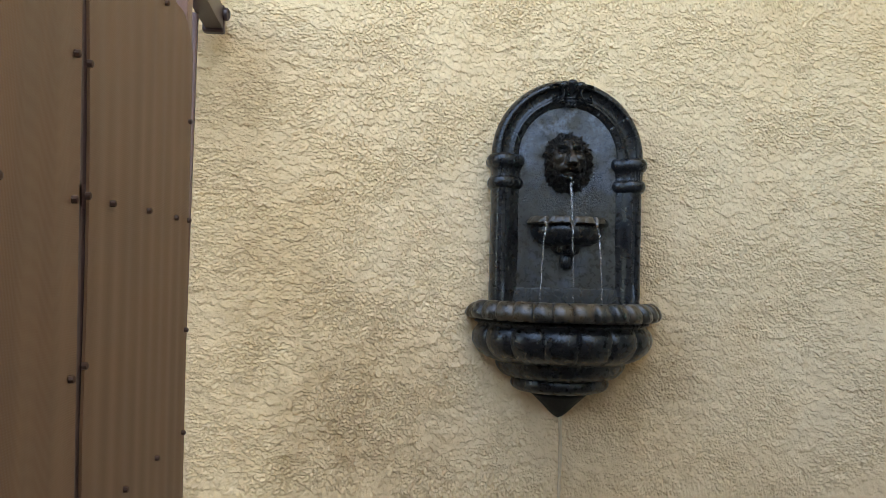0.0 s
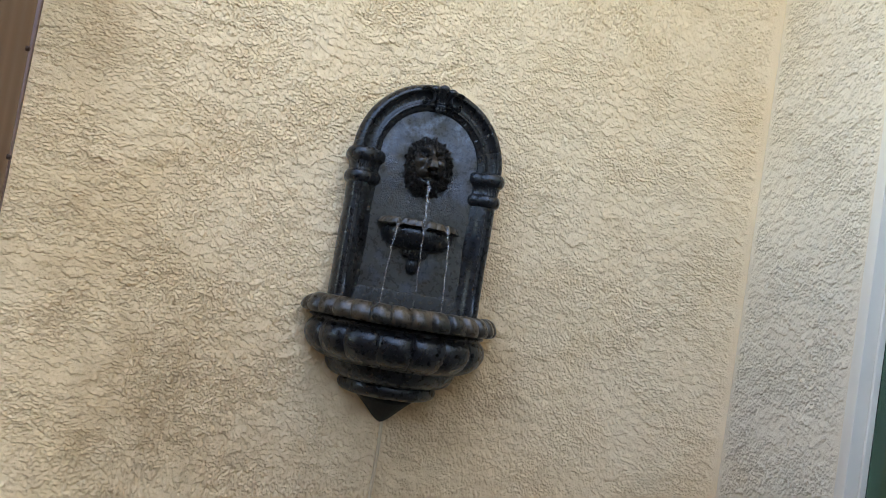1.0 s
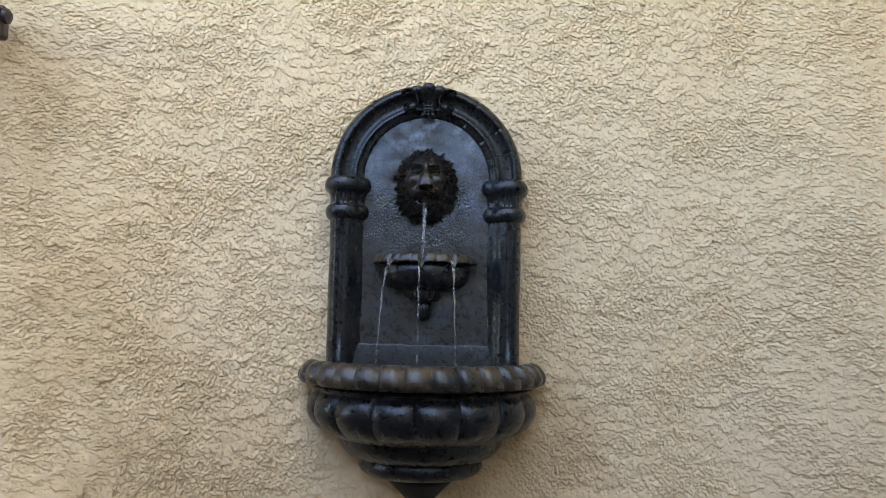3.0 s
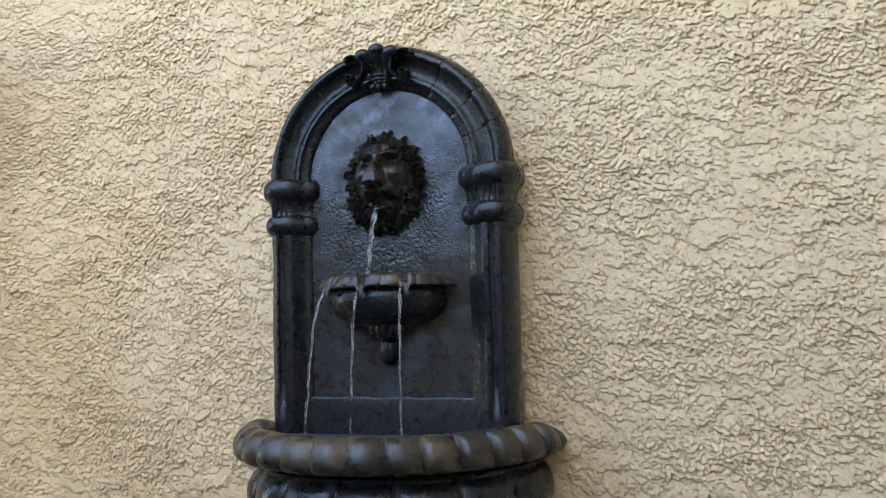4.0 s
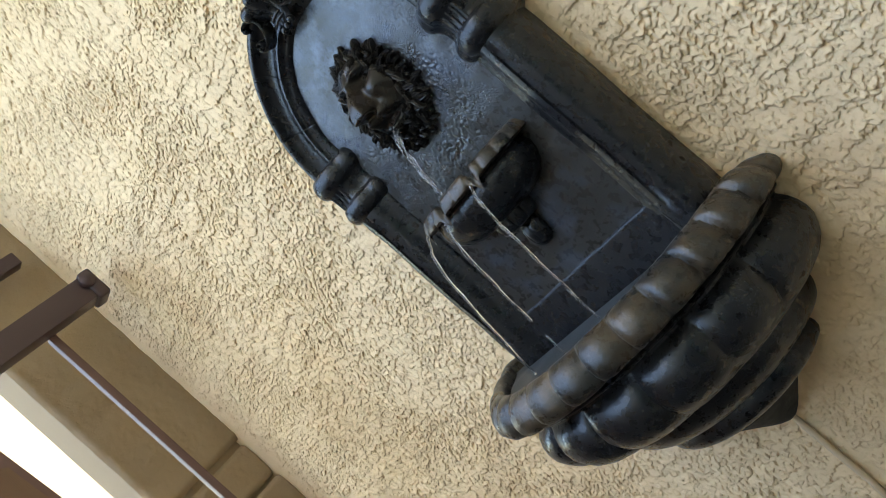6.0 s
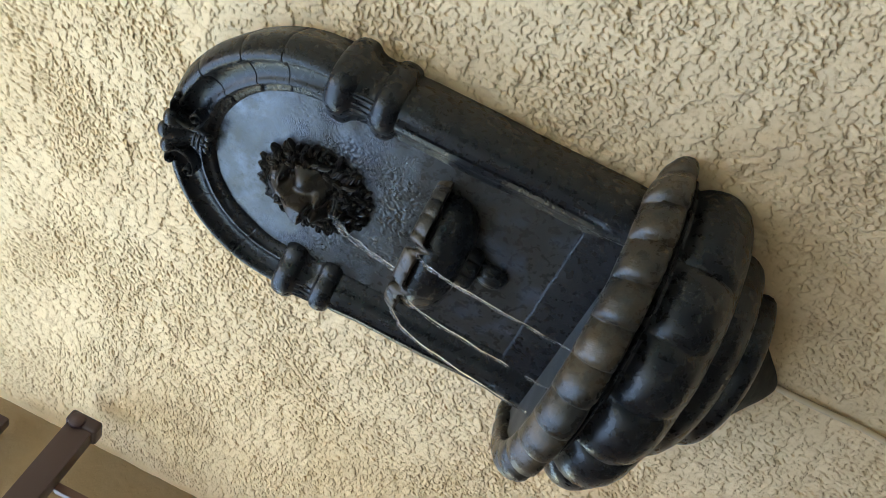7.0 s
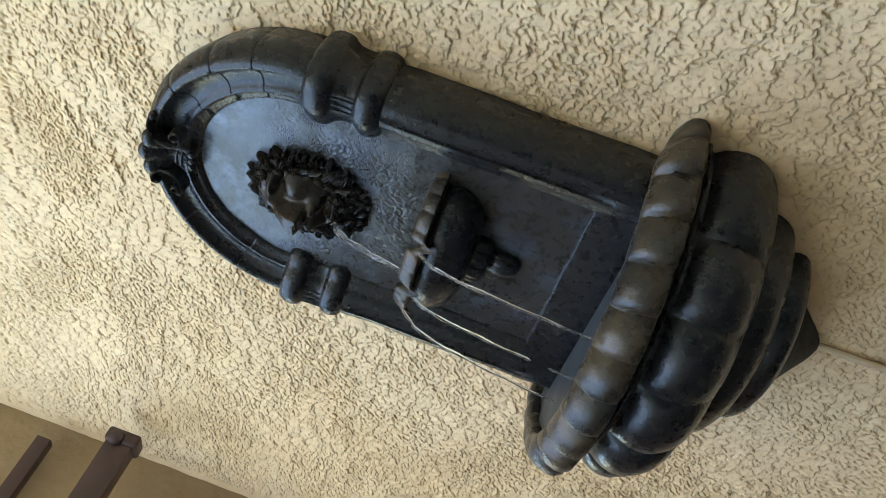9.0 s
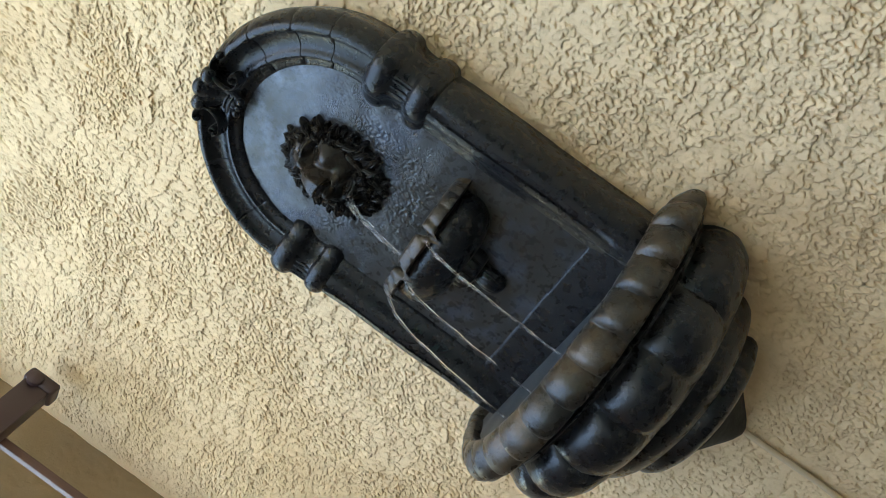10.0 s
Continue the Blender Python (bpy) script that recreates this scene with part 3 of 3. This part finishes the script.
for a in angles:
    deep = any(abs(a - c) < 0.003 for c in CRACKS)
    sec = []
    for k, (r, d) in enumerate(PROFILE):
        wob = 0.0005 * noise.noise((a * 6, k * 0.7, 4))
        r2 = r + wob - (0.0006 if deep and r > 0.16 else 0)
        d2 = max(0.0, d + wob - (0.0011 if deep and d > 0.05 and r < 0.166 else 0))
        lift = 0.0015 * noise.noise((a * 3, 8.0, k * 0.2)) * (1 if deep else 0)
        sec.append(F(r2 * math.cos(a + lift), d2, ARCH_Z + r2 * math.sin(a + lift)))
    secs.append(sec)
part("arch_moulding", loft(secs), RESIN, fountain, "arched moulding with hairline cracks", smooth=50)

# keystone ornament: plume of leaves between two scrolls
orn = []


def ribbon(points, wide, thick):
    """A ribbon that stands out from the wall, along points given as x, z and depth."""
    secs = []
    for k, (x, z, d) in enumerate(points):
        x0, z0, _ = points[max(k - 1, 0)]
        x1, z1, _ = points[min(k + 1, len(points) - 1)]
        ln = math.hypot(x1 - x0, z1 - z0) or 1
        nx, nz = -(z1 - z0) / ln, (x1 - x0) / ln
        t = thick * (1.0 if k < len(points) - 4 else 0.7)
        secs.append([F(x + nx * t * a, d + wide * b, z + nz * t * a) for a, b in ((-1, -1), (-1, 0.55), (-0.6, 0.9), (0, 1), (0.6, 0.9), (1, 0.55), (1, -1))])
    return loft(secs, closed=True, caps=True)


for side in (-1, 1):
    pts = []
    for k in range(26):
        f = k / 25
        a = math.radians(66 + 204 * f)
        pts.append((side * (0.0375 + 0.0185 * math.cos(a)), 1.8535 + 0.0195 * math.sin(a), 0.0665 + 0.006 * f))
    for k in range(1, 30):
        g = k / 29
        a = math.radians(270 + 430 * g)
        r = 0.0068 * (1 - 0.8 * g)
        pts.append((side * (0.0375 + r * math.cos(a)), 1.8408 + r * math.sin(a), 0.0725 + 0.002 * g))
    orn.append(ribbon(pts, 0.0085, 0.0017))
    v, f = ellipsoid((0, 0, 0), (0.0045, 0.0065, 0.0045), 14, 8)
    orn.append(([F(side * 0.046 + a, 0.0665 - b1, 1.8700 + b2) for a, b1, b2 in v], f))
fan, fan_back = [], []
for j in range(25):
    f = j / 24
    z = 1.828 + 0.0425 * f
    half = 0.0108 + 0.018 * f ** 2.2 + 0.002 * (1 - f) ** 3
    row, row_b = [], []
    for i in range(37):
        q = -1 + 2 * i / 36
        lobe = abs(math.cos(1.5 * math.pi * q)) ** 0.7
        d = 0.0675 - 0.004 * math.sin(math.pi * min(1, f * 1.25)) + 0.011 * max(0, f - 0.55) ** 1.3 / 0.45 ** 1.3 + 0.0042 * lobe * (0.35 + 0.65 * f) - 0.004 * q * q
        row.append(F(q * half, d, z + 0.003 * lobe * f ** 4 - 0.004 * q * q * f))
        row_b.append(F(q * half, 0.045, z + 0.0025 * lobe * f ** 4 - 0.005 * q * q * f))
    fan.append(row)
    fan_back.append(row_b)
orn.append(turned(loft(fan)))
orn.append(loft([fan[-1], fan_back[-1]]))
for x, zz in ((-0.0195, 1.8715), (0.0, 1.8765), (0.0195, 1.8715)):
    v, f = ellipsoid((0, 0, 0), (0.0112, 0.0085, 0.0082), 16, 10)
    orn.append(([F(x + a, 0.0735 - b1, zz + b2) for a, b1, b2 in v], f))
for z, w, d in ((1.8435, 0.0100, 0.0705), (1.8375, 0.0110, 0.0715)):
    orn.append(tube([F(-w, d - 0.003, z), F(-w * 0.6, d, z), F(0, d + 0.0012, z), F(w * 0.6, d, z), F(w, d - 0.003, z)], [0.0012, 0.0018, 0.002, 0.0018, 0.0012], 8))
for x, tilt in ((-0.0085, 0.5), (0, 0.0), (0.0085, -0.5)):
    v, f = ellipsoid((0, 0, 0), (0.0044, 0.005, 0.0055), 12, 6)
    c, s_ = math.cos(tilt), math.sin(tilt)
    orn.append(([F(x + a * c + b2 * s_, 0.0655 - b1, 1.8290 - a * s_ + b2 * c) for a, b1, b2 in v], f))
part("keystone_ornament", join(*orn), RESIN, fountain, "leaf plume between two scrolls", smooth=60)

# lion mask spout, one cast relief
rng = random.Random(5)
mask = []


def blob(x, d, z, rx, rd, rz, tilt=0.0, nu=16, nv=12):
    v, f = ellipsoid((0, 0, 0), (rx, rd, rz), nu, nv)
    c, s = math.cos(tilt), math.sin(tilt)
    mask.append(([F(x + a * c + b2 * s, d - b1, z - a * s + b2 * c) for a, b1, b2 in v], f))


MX, MZ = -0.002, 1.702


def bump2(x, z, cx, cz, sx, sz):
    return math.exp(-((x - cx) / sx) ** 2 - ((z - cz) / sz) ** 2)


def step01(t):
    t = min(1.0, max(0.0, t))
    return t * t * (3 - 2 * t)


def face_depth(x, z):
    """Depth of the modelled face at x and height z from its middle."""
    ax = abs(x)
    d = 0.054 + 0.024 * max(0.0, 1 - (x / 0.043) ** 2 - ((z - 0.006) / 0.054) ** 2)
    half = 0.0050 + 0.0080 * step01((0.030 - z) / 0.036)
    rise = 0.007 + 0.019 * step01((0.040 - z) / 0.044)
    on = step01((0.052 - z) / 0.020) * step01((z + 0.0085) / 0.003)
    d += rise * on * step01((half + 0.0024 - ax) / 0.0056)
    d += 0.0095 * bump2(ax, z - 0.18 * ax, 0.0150, 0.0335, 0.0105, 0.0040)
    d += 0.006 * bump2(ax, z, 0.0, 0.046, 0.022, 0.010)
    d -= 0.0180 * bump2(ax, z, 0.0165, 0.0260, 0.0078, 0.0054)
    d += 0.0115 * bump2(ax, z, 0.0165, 0.0256, 0.0038, 0.0029)
    d += 0.0095 * bump2(ax, z, 0.0265, 0.0085, 0.0120, 0.0140)
    d += 0.0165 * bump2(ax, z, 0.0115, -0.0145, 0.0098, 0.0072)
    d -= 0.0170 * bump2(ax, z, 0.0, -0.0240, 0.0135, 0.0044)
    d += 0.0135 * bump2(ax, z, 0.0, -0.0355, 0.0110, 0.0070)
    edge = (x / 0.041) ** 2 + ((z - 0.004) / 0.054) ** 2
    return d - 0.03 * step01((edge - 0.80) / 0.45)


depth = np.array([[face_depth(-0.041 + 0.082 * i / 84, -0.05 + 0.108 * j / 100) for i in range(85)] for j in range(101)])
for smoothing in range(3):
    depth[1:-1, 1:-1] = (depth[:-2, 1:-1] + depth[2:, 1:-1] + depth[1:-1, :-2] + depth[1:-1, 2:] + 2 * depth[1:-1, 1:-1]) / 6
face = [[F(MX - 0.041 + 0.082 * i / 84, float(depth[j, i]), MZ - 0.05 + 0.108 * j / 100) for i in range(85)] for j in range(101)]
mask.append(loft(face))
blob(MX, 0.046, MZ - 0.002, 0.052, 0.019, 0.064)


def lock(x, d, z, ang, length, wide, curl):
    """A curl of the mane: a tapered lock with a raised spine and two grooves, bending into an S and ending in a point."""
    secs = []
    px, pz, pd, a = x, z, d, ang
    n = 11
    for k in range(n + 1):
        f = k / n
        w = wide * math.sin(math.pi * (0.18 + 0.815 * f)) ** 0.7
        h = 0.0008 + 0.75 * w
        nx, nz = -math.sin(a), math.cos(a)
        secs.append([F(px + nx * w * p, pd + h * q, pz + nz * w * p) for p, q in ((-1, -2.5), (-1, -0.2), (-0.74, 0.6), (-0.42, 0.42), (0, 1.0), (0.42, 0.42), (0.74, 0.6), (1, -0.2), (1, -2.5))])
        px += math.cos(a) * length / n
        pz += math.sin(a) * length / n
        pd += 0.0055 * (0.35 - f) * length / 0.02 / n * 2.0
        a += curl / n * (2.4 * math.cos(4.6 * f) + 0.8 * f)
    mask.append(loft(secs, closed=True, caps=True))


for ring_r, count, length, wide, d in ((0.98, 50, 0.0125, 0.0036, 0.0505), (0.90, 48, 0.0150, 0.0036, 0.0550), (0.81, 44, 0.0150, 0.0034, 0.0595), (0.73, 38, 0.0140, 0.0031, 0.0630), (0.65, 34, 0.0115, 0.0028, 0.0660), (0.58, 30, 0.0095, 0.0024, 0.0685)):
    for k in range(count):
        a = 2 * math.pi * (k + rng.random() * 0.6) / count
        rx, rz = 0.0475 * ring_r, 0.0605 * ring_r
        x, z = rx * math.cos(a), MZ + rz * math.sin(a)
        if (x / 0.0335) ** 2 + ((z - MZ - 0.001) / 0.037) ** 2 < 1 and z > MZ - 0.034:
            continue
        if abs(x) < 0.006 and z < MZ - 0.02 and ring_r < 0.75:
            continue
        vx, vz = math.cos(a), math.sin(a) - (0.95 if math.sin(a) < 0.55 else 0.1)
        lock(MX + x, d + rng.uniform(-0.0016, 0.0016), z, math.atan2(vz, vx) + rng.uniform(-0.35, 0.35), length * rng.uniform(0.75, 1.25), wide * rng.uniform(0.75, 1.2), rng.uniform(0.8, 1.9) * rng.choice((-1, 1)))
part("lion_mask", join(*mask), RESIN_MASK, fountain, "cast mask spout with a curling mane", smooth=50)

# small upper bowl with scalloped lip and pendant


def half_turn(profile, lobes, phase, depth_of, dscale=1.0, steps=140, back=0.046):
    """Half a turned form against the wall or panel; depth_of gives the height of the lobes for each profile point."""
    out = []
    for i in range(steps + 1):
        a = math.pi * i / steps
        sec = []
        for k, (r, z) in enumerate(profile):
            amp, twist = depth_of(k)
            ph = (math.degrees(a) + twist - phase) / lobes
            f = ph % 1.0
            b = max(0.0, math.sin(math.pi * f)) ** 0.45
            if lobes == 21.6 and not 27.9 < math.degrees(a) < 157.5:
                near_wall = (math.degrees(a) + 3) / 30.9 if a < 1 else (math.degrees(a) - 157.5) / 25.5
                b = max(0.0, math.sin(math.pi * near_wall)) ** 0.45
            rr = r + amp * (b - 0.8)
            sec.append(F(rr * math.cos(a), back + rr * math.sin(a) * dscale, z))
        out.append(sec)
    return out


small = [(0.0, 1.5145), (0.03, 1.515), (0.050, 1.5175), (0.064, 1.523), (0.0735, 1.531), (0.0795, 1.541), (0.0815, 1.551), (0.0785, 1.5585), (0.080, 1.560), (0.0785, 1.5625)]
bowl = part("small_bowl", loft(half_turn(small, 20, 0, lambda k: (0.0, 0), 0.86)), RESIN, fountain, "shallow half-round bowl", smooth=50)
lip = [(0.0775, 1.5635), (0.0895, 1.5635), (0.0925, 1.5651), (0.0925, 1.5679), (0.09, 1.5723), (0.0875, 1.5767), (0.084, 1.5795), (0.08, 1.5799), (0.0765, 1.5771), (0.074, 1.5719), (0.07, 1.5655), (0.0, 1.56)]
spout_at = (58, 94, 130)
lip_secs = half_turn(lip, 14.4, 8, lambda k: (0.0030 if 2 <= k <= 6 else 0.0, 0.8 * k), 0.86, 280)
for i, sec in enumerate(lip_secs):
    a = 180 * i / 280
    dip = max(math.exp(-((a - g) / 2.6) ** 2) for g in spout_at)
    lip_secs[i] = [(x, y, z - 0.0125 * dip * (z > 1.5638)) for x, y, z in sec]
part("scalloped_lip", loft(lip_secs), RESIN_RIM, bowl, "scalloped lip with three pouring notches", smooth=50)
pend = [(0.0, 1.464), (0.0055, 1.465), (0.0105, 1.4685), (0.0138, 1.475), (0.0147, 1.483), (0.0140, 1.490), (0.0120, 1.4955), (0.0116, 1.498), (0.0210, 1.4985), (0.0258, 1.5010), (0.0280, 1.5055), (0.0286, 1.511), (0.0280, 1.520)]
part("pendant", loft(half_turn(pend, 36, 0, lambda k: (0.0030 if k >= 8 else 0.0008, 0), 1.2, 100)), RESIN, bowl, "lobed pendant under the bowl", smooth=60)

# main basin
BASIN_D = 1.05
body = [(0.189, 1.3525), (0.1945, 1.3500), (0.1962, 1.3478), (0.1945, 1.3455), (0.1890, 1.3435), (0.1880, 1.3405), (0.1915, 1.3370), (0.1965, 1.3315), (0.2005, 1.3230), (0.2022, 1.3140), (0.2015, 1.3040), (0.1970, 1.2940), (0.1905, 1.2840), (0.1810, 1.2755), (0.169, 1.2690), (0.156, 1.2640), (0.143, 1.2600)]
amps = [0, 0, 0, 0, 0, 0.003, 0.007, 0.010, 0.012, 0.012, 0.012, 0.012, 0.011, 0.010, 0.008, 0.005, 0.002]
basin = part("basin", loft(half_turn(body, 21.6, 49.5, lambda k: (amps[k], 0), BASIN_D, 260, 0.0)), RESIN, fountain, "lobed half-round basin", smooth=45)
rim_prof = [(0.186, 1.330), (0.1865, 1.375), (0.1868, 1.388), (0.1885, 1.3925), (0.1925, 1.3945), (0.198, 1.3945), (0.2045, 1.3920), (0.2110, 1.3868), (0.2160, 1.3800), (0.2190, 1.3722), (0.2195, 1.3645), (0.2165, 1.3580), (0.2105, 1.3542), (0.202, 1.3530), (0.192, 1.3535)]
rim_amp = [0, 0, 0, 0.001, 0.004, 0.008, 0.012, 0.015, 0.016, 0.016, 0.015, 0.012, 0.006, 0.001, 0]


def rim_lobe(f):
    """Height of one lobe of the rim along its length: tucked in at its start, swelling, and rounded off sharply at its end."""
    swell = 0.38 + 0.62 * math.sin(math.pi / 2 * min(1.0, f / 0.55))
    return swell if f < 0.72 else swell * (0.12 + 0.88 * math.sqrt(max(0.0, 1 - ((f - 0.72) / 0.285) ** 2)))


rim_secs = []
for i in range(481):
    deg = 180 * i / 480
    a = math.radians(deg)
    sec = []
    for k, (r, z) in enumerate(rim_prof):
        slant = 1.6 * (k - 8) / 7 * (1 if 4 <= k <= 13 else 0)
        near = min(1.0, deg / 9, (180 - deg) / 9)
        b = rim_lobe(((deg + slant - 5.6) / 11.5) % 1.0) - 0.85
        rr = r + rim_amp[k] * (b if near > 0.99 else b * near - 0.15 * (1 - near)) + 0.0004 * noise.noise((a * 9, k * 0.8, 6.0))
        z -= 0.012 * max(0.0, 1 - min(deg, 180 - deg) / 15) ** 1.3 * (0, 0, 1, 1, 1, 1, 1, 0.75, 0.5, 0.25, 0.1, 0, 0, 0, 0)[k]
        sec.append(F(rr * math.cos(a), rr * math.sin(a) * BASIN_D, z + 0.45 * rim_amp[k] * b * near * (z > 1.384)))
    rim_secs.append(sec)
part("scalloped_rim", turned(loft(rim_secs)), RESIN_RIM, basin, "thick rim of overlapping lobes rubbed to bronze", smooth=50)
part("basin_floor", loft([[F(0.19 * math.cos(math.pi * i / 40), 0.19 * math.sin(math.pi * i / 40), 1.335) for i in range(41)], [F(0, 0.0, 1.33) for i in range(41)]]), RESIN, basin)
foot = [(0.147, 1.260), (0.1455, 1.252), (0.1425, 1.245), (0.1365, 1.2365), (0.128, 1.2295), (0.119, 1.2255), (0.1075, 1.2235), (0.1090, 1.220), (0.1110, 1.214), (0.1100, 1.2075), (0.1055, 1.201), (0.097, 1.1955), (0.085, 1.1925), (0.070, 1.1915), (0.060, 1.1905)]
part("stepped_foot", loft(half_turn(foot, 20, 0, lambda k: (0, 0), 1.0, 90, 0.0)), RESIN, fountain, "stepped moulding under the basin", smooth=45)
fin = [(0.060, 1.192), (0.0622, 1.1895), (0.0615, 1.186), (0.0570, 1.1820), (0.0510, 1.1765), (0.0435, 1.1690), (0.0340, 1.1595), (0.0250, 1.1500), (0.0165, 1.1420), (0.0080, 1.1355), (0.0, 1.1320)]
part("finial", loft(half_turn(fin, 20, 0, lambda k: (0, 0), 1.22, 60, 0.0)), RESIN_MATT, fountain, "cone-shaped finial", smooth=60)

# ---- water, screen and cord ----
basin_water = tagged(new("water", mesh_from("water", *loft([[F(0.186 * math.cos(math.pi * i / 40), 0.062 + 0.128 * math.sin(math.pi * i / 40), 1.368) for i in range(41)], [F(0.186 * math.cos(math.pi * i / 40), 0.06, 1.368) for i in range(41)]]), WATER, 60)), "clear still water in the fountain basin", "water")
rng = random.Random(9)


def stream(start, end, lead, r0, r1, broken=False):
    """A falling thread of clear water, led over the lip it pours from; its tail may break off."""
    pts, rad, tail, tail_r = [], [], [], []
    n = 60
    for k in range(7):
        f = k / 6
        pts.append((start[0] * (1 - 0.02 * (1 - f)), -(start[1] - lead * (1 - f)), start[2] + lead * 0.9 * (1 - f ** 2)))
        rad.append(r0 * (0.8 + 0.35 * math.sin(math.pi * f)))
    for k in range(1, n + 1):
        f = k / n
        g = math.sqrt(f)
        x = start[0] + (end[0] - start[0]) * g
        d = start[1] + (end[1] - start[1]) * g
        z = start[2] + (end[2] - start[2]) * f
        r = (r0 + (r1 - r0) * f) * (1 + 0.2 * math.sin(f * 27 + start[0] * 300) * (1 - 0.5 * f) + 0.06 * rng.uniform(-1, 1))
        if broken and 0.74 < f < 0.83:
            continue
        if broken and f >= 0.83:
            tail.append((x, -d, z))
            tail_r.append(r)
        else:
            pts.append((x + 0.0006 * math.sin(f * 21), -d, z))
            rad.append(r * (0.3 if broken and f > 0.72 else 1.0))
    shapes = [tube(pts, rad, 10)]
    if tail:
        shapes.append(tube(tail, [0.3 * tail_r[0]] + tail_r[1:], 10))
    return join(*shapes)


def water_stream(label, *args, **kw):
    me = mesh_from("water_stream", *stream(*args, **kw), FALLING, 180)
    return tagged(new("water_stream", me), label, "water", "streams of the fountain")


water_stream("clear water jet falling from the mask to the small bowl", (-0.005, 0.079, 1.662), (-0.007, 0.106, 1.566), 0.006, 0.0033, 0.0020)
water_stream("thin clear water thread pouring into the basin", (0.043, 0.126, 1.5535), (0.050, 0.149, 1.382), 0.018, 0.0017, 0.0012)
water_stream("broken water thread ending in drops", (-0.013, 0.129, 1.5535), (-0.013, 0.152, 1.382), 0.018, 0.0017, 0.0012, broken=True)
water_stream("thin clear water thread pouring into the basin", (-0.066, 0.115, 1.5535), (-0.081, 0.137, 1.382), 0.018, 0.0017, 0.0012)
screen_rows = []
for i in range(41):
    a = math.pi * (0.12 + 0.80 * i / 40)
    x, d = 0.184 * math.cos(a), 0.184 * math.sin(a) * BASIN_D
    screen_rows.append([F(x, max(d, 0.07), 1.3815 + 0.001 * math.sin(i)), F(x * 0.9, min(0.075, d), 1.3790)])
screen_low = [[(x, y, z - 0.002) for x, y, z in sec] for sec in screen_rows]
splash = tagged(new("splash_screen", mesh_from("splash_screen", *join(turned(loft(screen_rows)), loft(screen_low)), SCREEN, 60)), "grey mesh splash screen lying in the basin", "screen")
pts = [(CX + 0.003 + 0.003 * math.sin(k * 0.9) * (k > 0), -0.0045 - 0.001 * math.sin(k * 2.3), 1.14 - 0.057 * k) for k in range(20)]
cord = tagged(new("power_cord", mesh_from("power_cord", *tube(pts, [0.0040] * 20, 8), CORD, 180)), "thin cream-painted cord running down the stucco wall", "cord")
